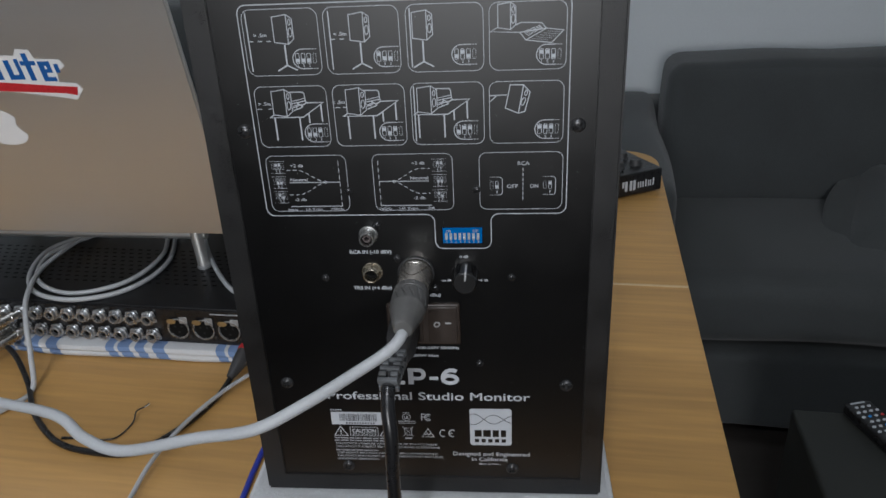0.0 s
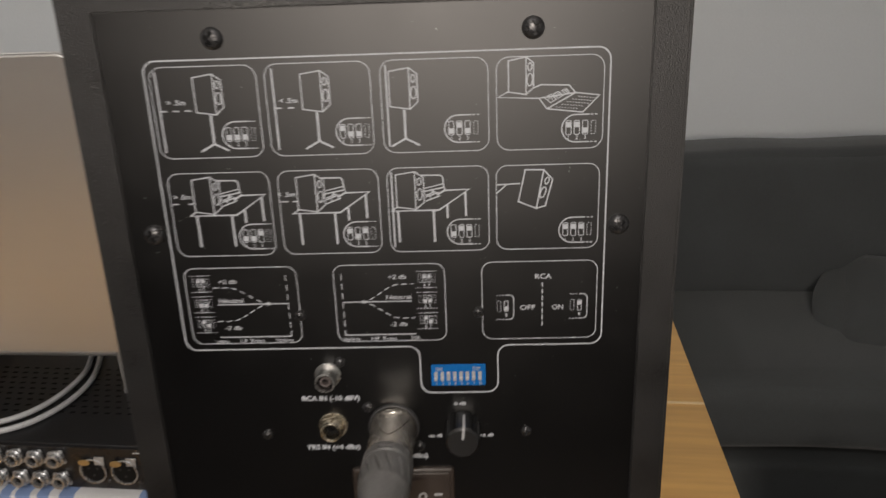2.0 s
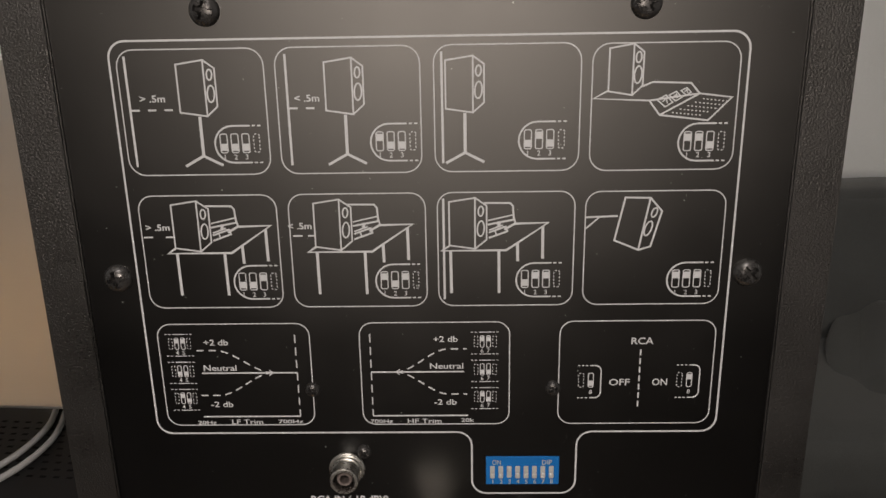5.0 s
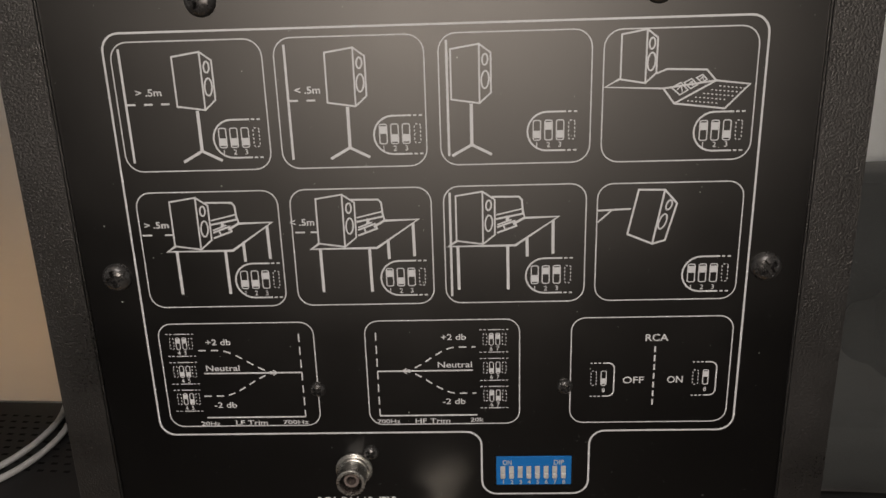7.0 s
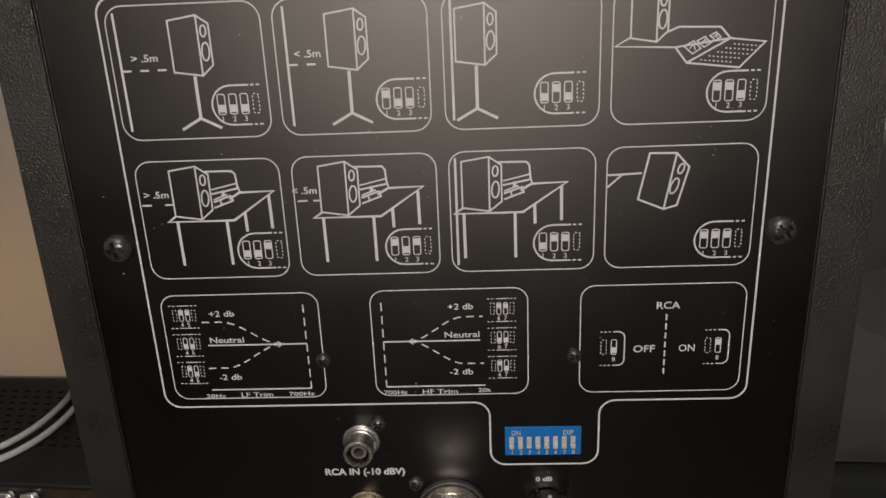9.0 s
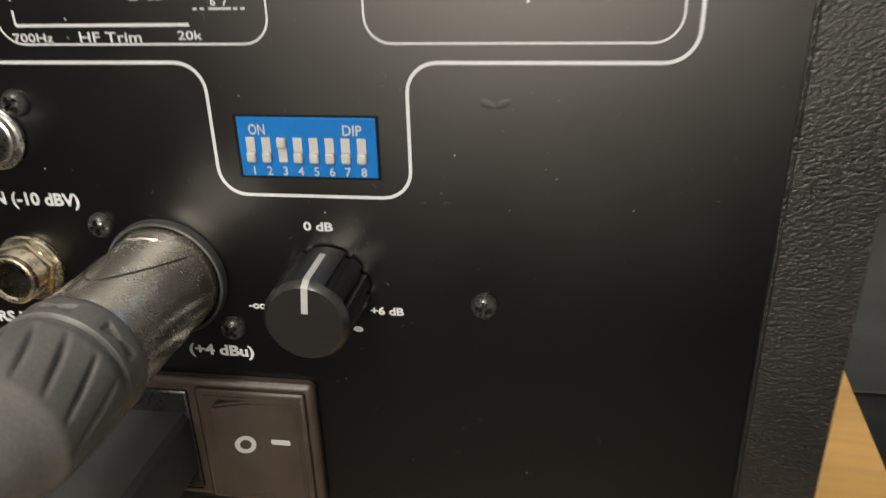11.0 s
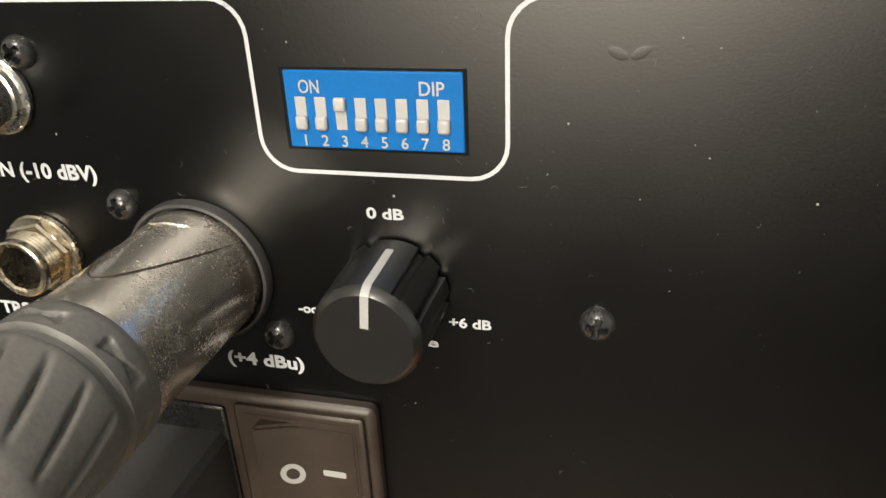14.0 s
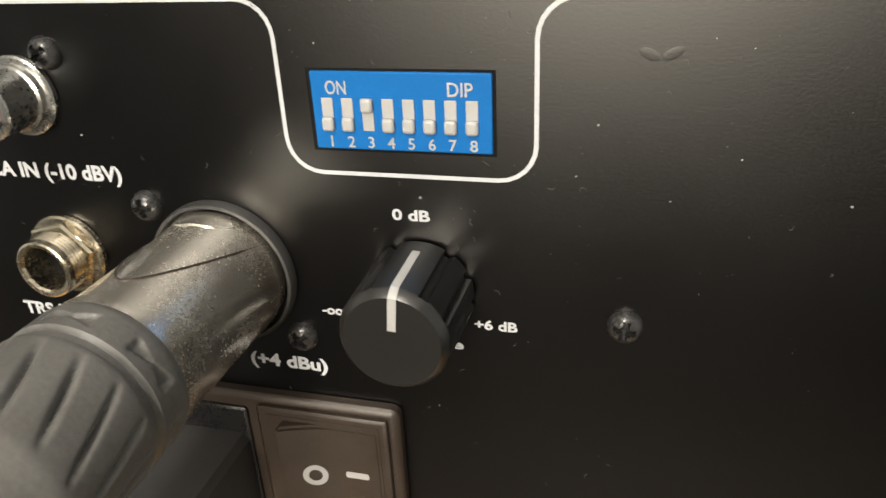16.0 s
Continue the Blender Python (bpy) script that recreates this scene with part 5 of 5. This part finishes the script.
def laptop():
    t = empty("laptop", "open silver aluminium laptop with a sticker on its lid", "laptop")
    t.matrix_basis = LAP
    rel = LAP.inverted() @ LID
    lid = part("lid", plate(0.364, 0.247, 0.014, 0.006, 0.0016), ALU, t, "plain silver lid")
    lid.matrix_parent_inverse = rel
    d = part("display", plate(0.358, 0.240, 0.012, 0.0006, 0), SLOT, lid)
    d.matrix_basis = Matrix.Translation((-0.003, 0.006, 0.0035))
    base = part("base", box((-0.364, 0.009, -0.002), (0.0, 0.247, 0.012), 0.003, 3), ALU, t)
    part("hinge", lathe([(0.0045, 0), (0.0045, 0.27), (0, 0.27)], Matrix.Translation((-0.047, 0.0095, 0.004)) @ Matrix.Rotation(radians(-90), 4, "Y"), 16), PLASTIC, t)
    # the pale fruit-shaped mark, as a plain rounded form with a notch
    bm = bmesh.new()
    pts = []
    for k in range(40):
        a = 2 * math.pi * k / 40
        r = 0.0190 * (1 + 0.07 * math.cos(2 * a) - 0.05 * math.sin(3 * a))
        x, z = r * math.cos(a), r * 1.02 * math.sin(a)
        bite = math.hypot(x - 0.0225, z - 0.0035)
        if bite < 0.0105:
            x -= (0.0105 - bite) * 0.95
        pts.append((-0.191 + x, -0.0003, 0.1205 + z))
    bm.faces.new([bm.verts.new(p) for p in pts])
    part("lid_mark", bm, GLOSSWHITE, lid, "white mark on the lid", smooth=0)

    def flat(name, pts, lift, material, label=""):
        b = bmesh.new()
        b.faces.new([b.verts.new((x * MM, -lift * MM, (z + 3) * MM)) for x, z in pts])
        return part(name, b, material, lid, label, smooth=0)

    flat("sticker", [(-215, 172), (-196, 190), (-150, 188), (-146, 194), (-134, 193), (-132, 185), (-110, 184), (-107, 178), (-117, 172), (-118, 163), (-103, 162), (-99, 156), (-108, 146), (-124, 149), (-170, 155), (-215, 154)],
         0.25, GLOSSWHITE, "white-edged sticker with blue shapes and a red stroke")
    for n, (x0, x1, z0, z1) in enumerate(((-200, -196, 166, 186), (-191, -187, 166, 186), (-182, -168, 166, 171), (-182, -178, 166, 184), (-182, -168, 180, 185), (-172, -168, 166, 184), (-162, -157, 166, 184), (-162, -148, 166, 170.5),
                                       (-152, -148, 166, 185), (-143, -138, 165, 190), (-147, -133, 179, 183), (-131, -126, 165, 182), (-131, -119, 164, 168), (-131, -121, 172, 175), (-124, -120, 172, 182), (-131, -120, 178.5, 182.5), (-117, -113, 172, 180))):
        flat("blue_bar", [(x0, z0), (x1, z0), (x1, z1), (x0, z1)], 0.30 + n * 0.004, STICKBLUE)
    flat("red_stroke", [(-215, 157), (-215, 163.5), (-170, 163.5), (-120, 159.5), (-103, 158.5), (-106, 150.5), (-116, 152.5)], 0.40, STICKRED)
    return t


GLOSSWHITE = mat("white_vinyl", (0.78, 0.78, 0.78), 0.35, 0, 0.03, 40, 800, 0.02)
STICKBLUE = mat("blue_vinyl", (0.01, 0.10, 0.36), 0.35, 0, 0.05, 40, 800, 0.02)
STICKRED = mat("red_vinyl", (0.50, 0.02, 0.03), 0.35, 0, 0.25, 300, 800, 0.02)
laptop()


def laptop_stand():
    t = empty("laptop_stand", "silver tubular metal laptop stand standing on the rack unit", "laptop stand", (-0.39, 0.30, 0.0075))

    def tube(name, a, b, r):
        under(part(name, sweep([a, b], r, 18, 1, smooth=False), ALU, t))

    for s in (0, 1):
        x = -0.2750 - s * 0.27
        tube("leg", (x, 0.3128, 0.0075), (x - 0.006, 0.318, 0.0672), 0.0062)
        under(part("foot", lathe([(0, 0.0), (0.0072, 0.0), (0.0072, 0.0025), (0.0062, 0.0035)], Matrix.Translation((x, 0.3125, 0.0075)), 18), CHASSIS, t))
        tube("leg", (x, 0.440, 0.0075), (x - 0.006, 0.440, 0.0672), 0.0062)
        tube("support_bar", (x - 0.006, 0.285, 0.0637), (x - 0.006, 0.48, 0.0637), 0.0035)
    tube("crossbar", (-0.2700, 0.322, 0.0420), (-0.560, 0.337, 0.0420), 0.0050)


laptop_stand()


def bottle():
    t = empty("water_bottle", "small clear plastic water bottle with a blue label", "bottle", (-0.300, 0.50, TABLE))
    part("body", lathe([(0, 0), (0.028, 0), (0.030, 0.004), (0.030, 0.100), (0.026, 0.118), (0.013, 0.132), (0.013, 0.142), (0, 0.142)], None, 32), CLEARISH, t)
    part("label", lathe([(0.0304, 0.085), (0.0304, 0.128)], None, 32), BOTBLUE, t, "bright blue label")
    part("cap", lathe([(0, 0.160), (0.0145, 0.160), (0.015, 0.158), (0.015, 0.143), (0, 0.143)], None, 28), CHASSIS, t)


CLEARISH = mat("hazy_clear_plastic", (0.45, 0.50, 0.52), 0.2, 0, 0.05, 40, 500, 0.02)
BOTBLUE = mat("blue_label_film", (0.02, 0.22, 0.60), 0.3, 0, 0.2, 60, 500, 0.02)
bottle()


def keyboard_controller():
    t = empty("midi_keyboard", "small black pad and knob keyboard controller at the desk's far corner", "midi controller")
    c = Vector((0.2770, 0.663, TABLE))
    ang = math.atan2(-0.463, -0.886)
    t.matrix_basis = Matrix.Translation(c) @ Matrix.Rotation(ang, 4, "Z")
    h = 0.037
    part("body", box((0.0, -0.181, 0.003), (0.318, 0.0, h), 0.002, 2), PLASTIC, t)
    for k in range(2):
        for j in range(2):
            x, y = 0.026 + 0.030 * k, -0.030 - 0.034 * j
            part("knob", lathe([(0, 0.009), (0.0072, 0.009), (0.0080, 0.0082), (0.0090, 0.001), (0.0105, 0.0)], Matrix.Translation((x, y, h)), 24), CORDRUB, t)
    for k in range(4):
        for j in range(2):
            x, y = 0.10 + 0.036 * k, -0.03 - 0.036 * j
            part("pad", box((x - 0.014, y - 0.014, h - 0.0005), (x + 0.014, y + 0.014, h + 0.002), 0.0015, 2), RUBBER, t)
    for k in range(14):
        part("white_key", box((0.012 + k * 0.0212, -0.180, h - 0.001), (0.0322 + k * 0.0212, -0.10, h + 0.0015), 0.0006, 1), DIPWHITE, t)
    for x in (0.02, 0.298):
        for y in (-0.165, -0.015):
            part("foot", lathe([(0, 0), (0.006, 0), (0.006, 0.0035)], Matrix.Translation((x, y, 0)), 14), RUBBER, t)
    bars = [(0.014, 0.016, 0.013, 0.024), (0.019, 0.021, 0.013, 0.022), (0.0225, 0.0245, 0.013, 0.022), (0.027, 0.029, 0.013, 0.024), (0.032, 0.034, 0.013, 0.022), (0.036, 0.038, 0.013, 0.022), (0.040, 0.042, 0.013, 0.022),
            (0.046, 0.050, 0.011, 0.026), (0.052, 0.056, 0.011, 0.026), (0.060, 0.064, 0.011, 0.026), (0.0655, 0.069, 0.017, 0.026)]
    for x0, x1, z0, z1 in bars:
        part("marking_bar", box((x0, -0.0002, z0), (x1, 0.0004, z1)), INK, t, smooth=0)


keyboard_controller()


# ---- beyond the desk ----
def ottoman():
    t = empty("ottoman", "low black upholstered ottoman between desk and sofa", "ottoman")
    t.matrix_basis = ROOM @ Matrix.Translation((0.83, 0.286, FLOOR))
    part("body", box((-0.392, -0.37, 0.03), (0.40, 0.377, 0.395), 0.006, 3), OTTO, t)
    for x in (-0.34, 0.34):
        for y in (-0.31, 0.31):
            part("foot", box((x - 0.02, y - 0.02, 0), (x + 0.02, y + 0.02, 0.032), 0.003), PLASTIC, t)


ottoman()


def remote():
    t = empty("remote_control", "black television remote control with pale buttons lying on the ottoman", "remote control")
    t.matrix_basis = Matrix.Translation((0.594, 0.612, FLOOR + 0.395)) @ Matrix.Rotation(radians(15), 4, "Z")
    part("body", box((-0.023, -0.185, 0.0), (0.023, 0.0, 0.020), 0.006, 3), PLASTIC, t)
    rnd = random.Random(3)
    part("label_strip", box((-0.014, -0.0075, 0.0198), (0.010, -0.0045, 0.0206)), INK, t, smooth=0)
    for r in range(14):
        for k in range(4 if r % 3 else 3):
            x, y = -0.016 + 0.0105 * k + (0.0 if r % 3 else 0.005), -0.016 - r * 0.0115
            c = INK if (r, k) not in ((2, 1), (2, 3), (4, 2)) else (RED if k == 3 else BOTBLUE)
            part("button", lathe([(0, 0.0018), (0.0024, 0.0016), (0.0031, 0.0006), (0.0032, -0.0005)], Matrix.Translation((x, y, 0.020)) @ Matrix.Diagonal((1, 0.75, 1, 1)), 10), c, t)


remote()


def scatter_pillow():
    bm = pillowed((-0.21, -0.065, -0.19), (0.21, 0.065, 0.19), 0.05, r=0.05)
    for v in bm.verts:
        e = max(abs(v.co.x) / 0.21, abs(v.co.z) / 0.19)
        v.co.y *= 1.0 - 0.62 * min(1, e) ** 3
    ob = part("scatter_cushion", bm, SOFA, None)
    ob.matrix_world = ROOM @ Matrix.Translation((0.905, 1.30, -0.365)) @ Matrix.Rotation(radians(-76), 4, "X") @ Matrix.Rotation(radians(18), 4, "Y")
    tagged(ob, "dark grey fabric scatter cushion lying on the sofa seat", "cushion")


scatter_pillow()


def armchair():
    t = empty("armchair", "charcoal grey fabric armchair standing behind the desk", "armchair")
    t.matrix_basis = ROOM @ Matrix.Translation((-0.85, 1.30, FLOOR))
    part("seat", pillowed((-0.34, -0.30, 0.14), (0.34, 0.30, 0.42), 0.015, r=0.05), SOFA, t)
    part("backrest", pillowed((-0.36, 0.10, 0.14), (0.36, 0.36, 0.925), 0.012, r=0.04), SOFA, t)
    for s in (-1, 1):
        part("armrest", pillowed((s * 0.40 - 0.07, -0.30, 0.14), (s * 0.40 + 0.07, 0.30, 0.60), 0.01, r=0.04), SOFA, t)
        for y in (-0.24, 0.28):
            part("leg", lathe([(0, 0), (0.016, 0), (0.024, 0.15), (0, 0.15)], Matrix.Translation((s * 0.33, y, 0)), 14), PLASTIC, t)


armchair()


# ---- press marks, lint and specks of dust on the back plate ----
def press_mark(x, z, turn):
    """A shallow crease where the plate was pressed."""
    m = face(x, z) @ Matrix.Rotation(radians(turn), 4, "Z") @ Matrix.Diagonal((1.25, 0.6, 0.014, 1))
    under(part("press_mark", lathe(mm([(1.0, 0.0), (0.92, 0.3), (0.6, 0.75), (0, 1.0)]), m, 20), PANEL, speaker))


press_mark(56.2, 193.0, -24)
press_mark(58.6, 193.1, 28)



def lint():
    rnd = random.Random(5)
    bm = bmesh.new()
    for n in range(420):
        x, z = (rnd.gauss(0.035, 0.03), rnd.gauss(0.172, 0.03)) if n % 3 else (rnd.uniform(-0.098, 0.098), rnd.uniform(0.012, 0.33))
        if not (-0.098 < x < 0.098 and 0.01 < z < 0.33):
            continue
        if n % 5 == 0:
            # a short curled hair
            a, bend, step = rnd.uniform(0, 6.28), rnd.uniform(-1.1, 1.1), rnd.uniform(0.00015, 0.00032)
            pts = []
            for k in range(5):
                pts.append((x, -0.00012 - 0.00004 * math.sin(k * 1.3), z))
                x, z, a = x + step * math.cos(a), z + step * math.sin(a), a + bend
            sweep(pts, 0.000028, 5, 2, bm)
        else:
            r = rnd.uniform(0.00003, 0.000075)
            bmesh.ops.create_icosphere(bm, subdivisions=1, radius=r, matrix=Matrix.Translation((x, -r * 0.5, z)))
    ob = under(part("dust", bm, LINT, speaker, "pale lint and dust specks"))
    ob["kind"] = "stuff"


lint()
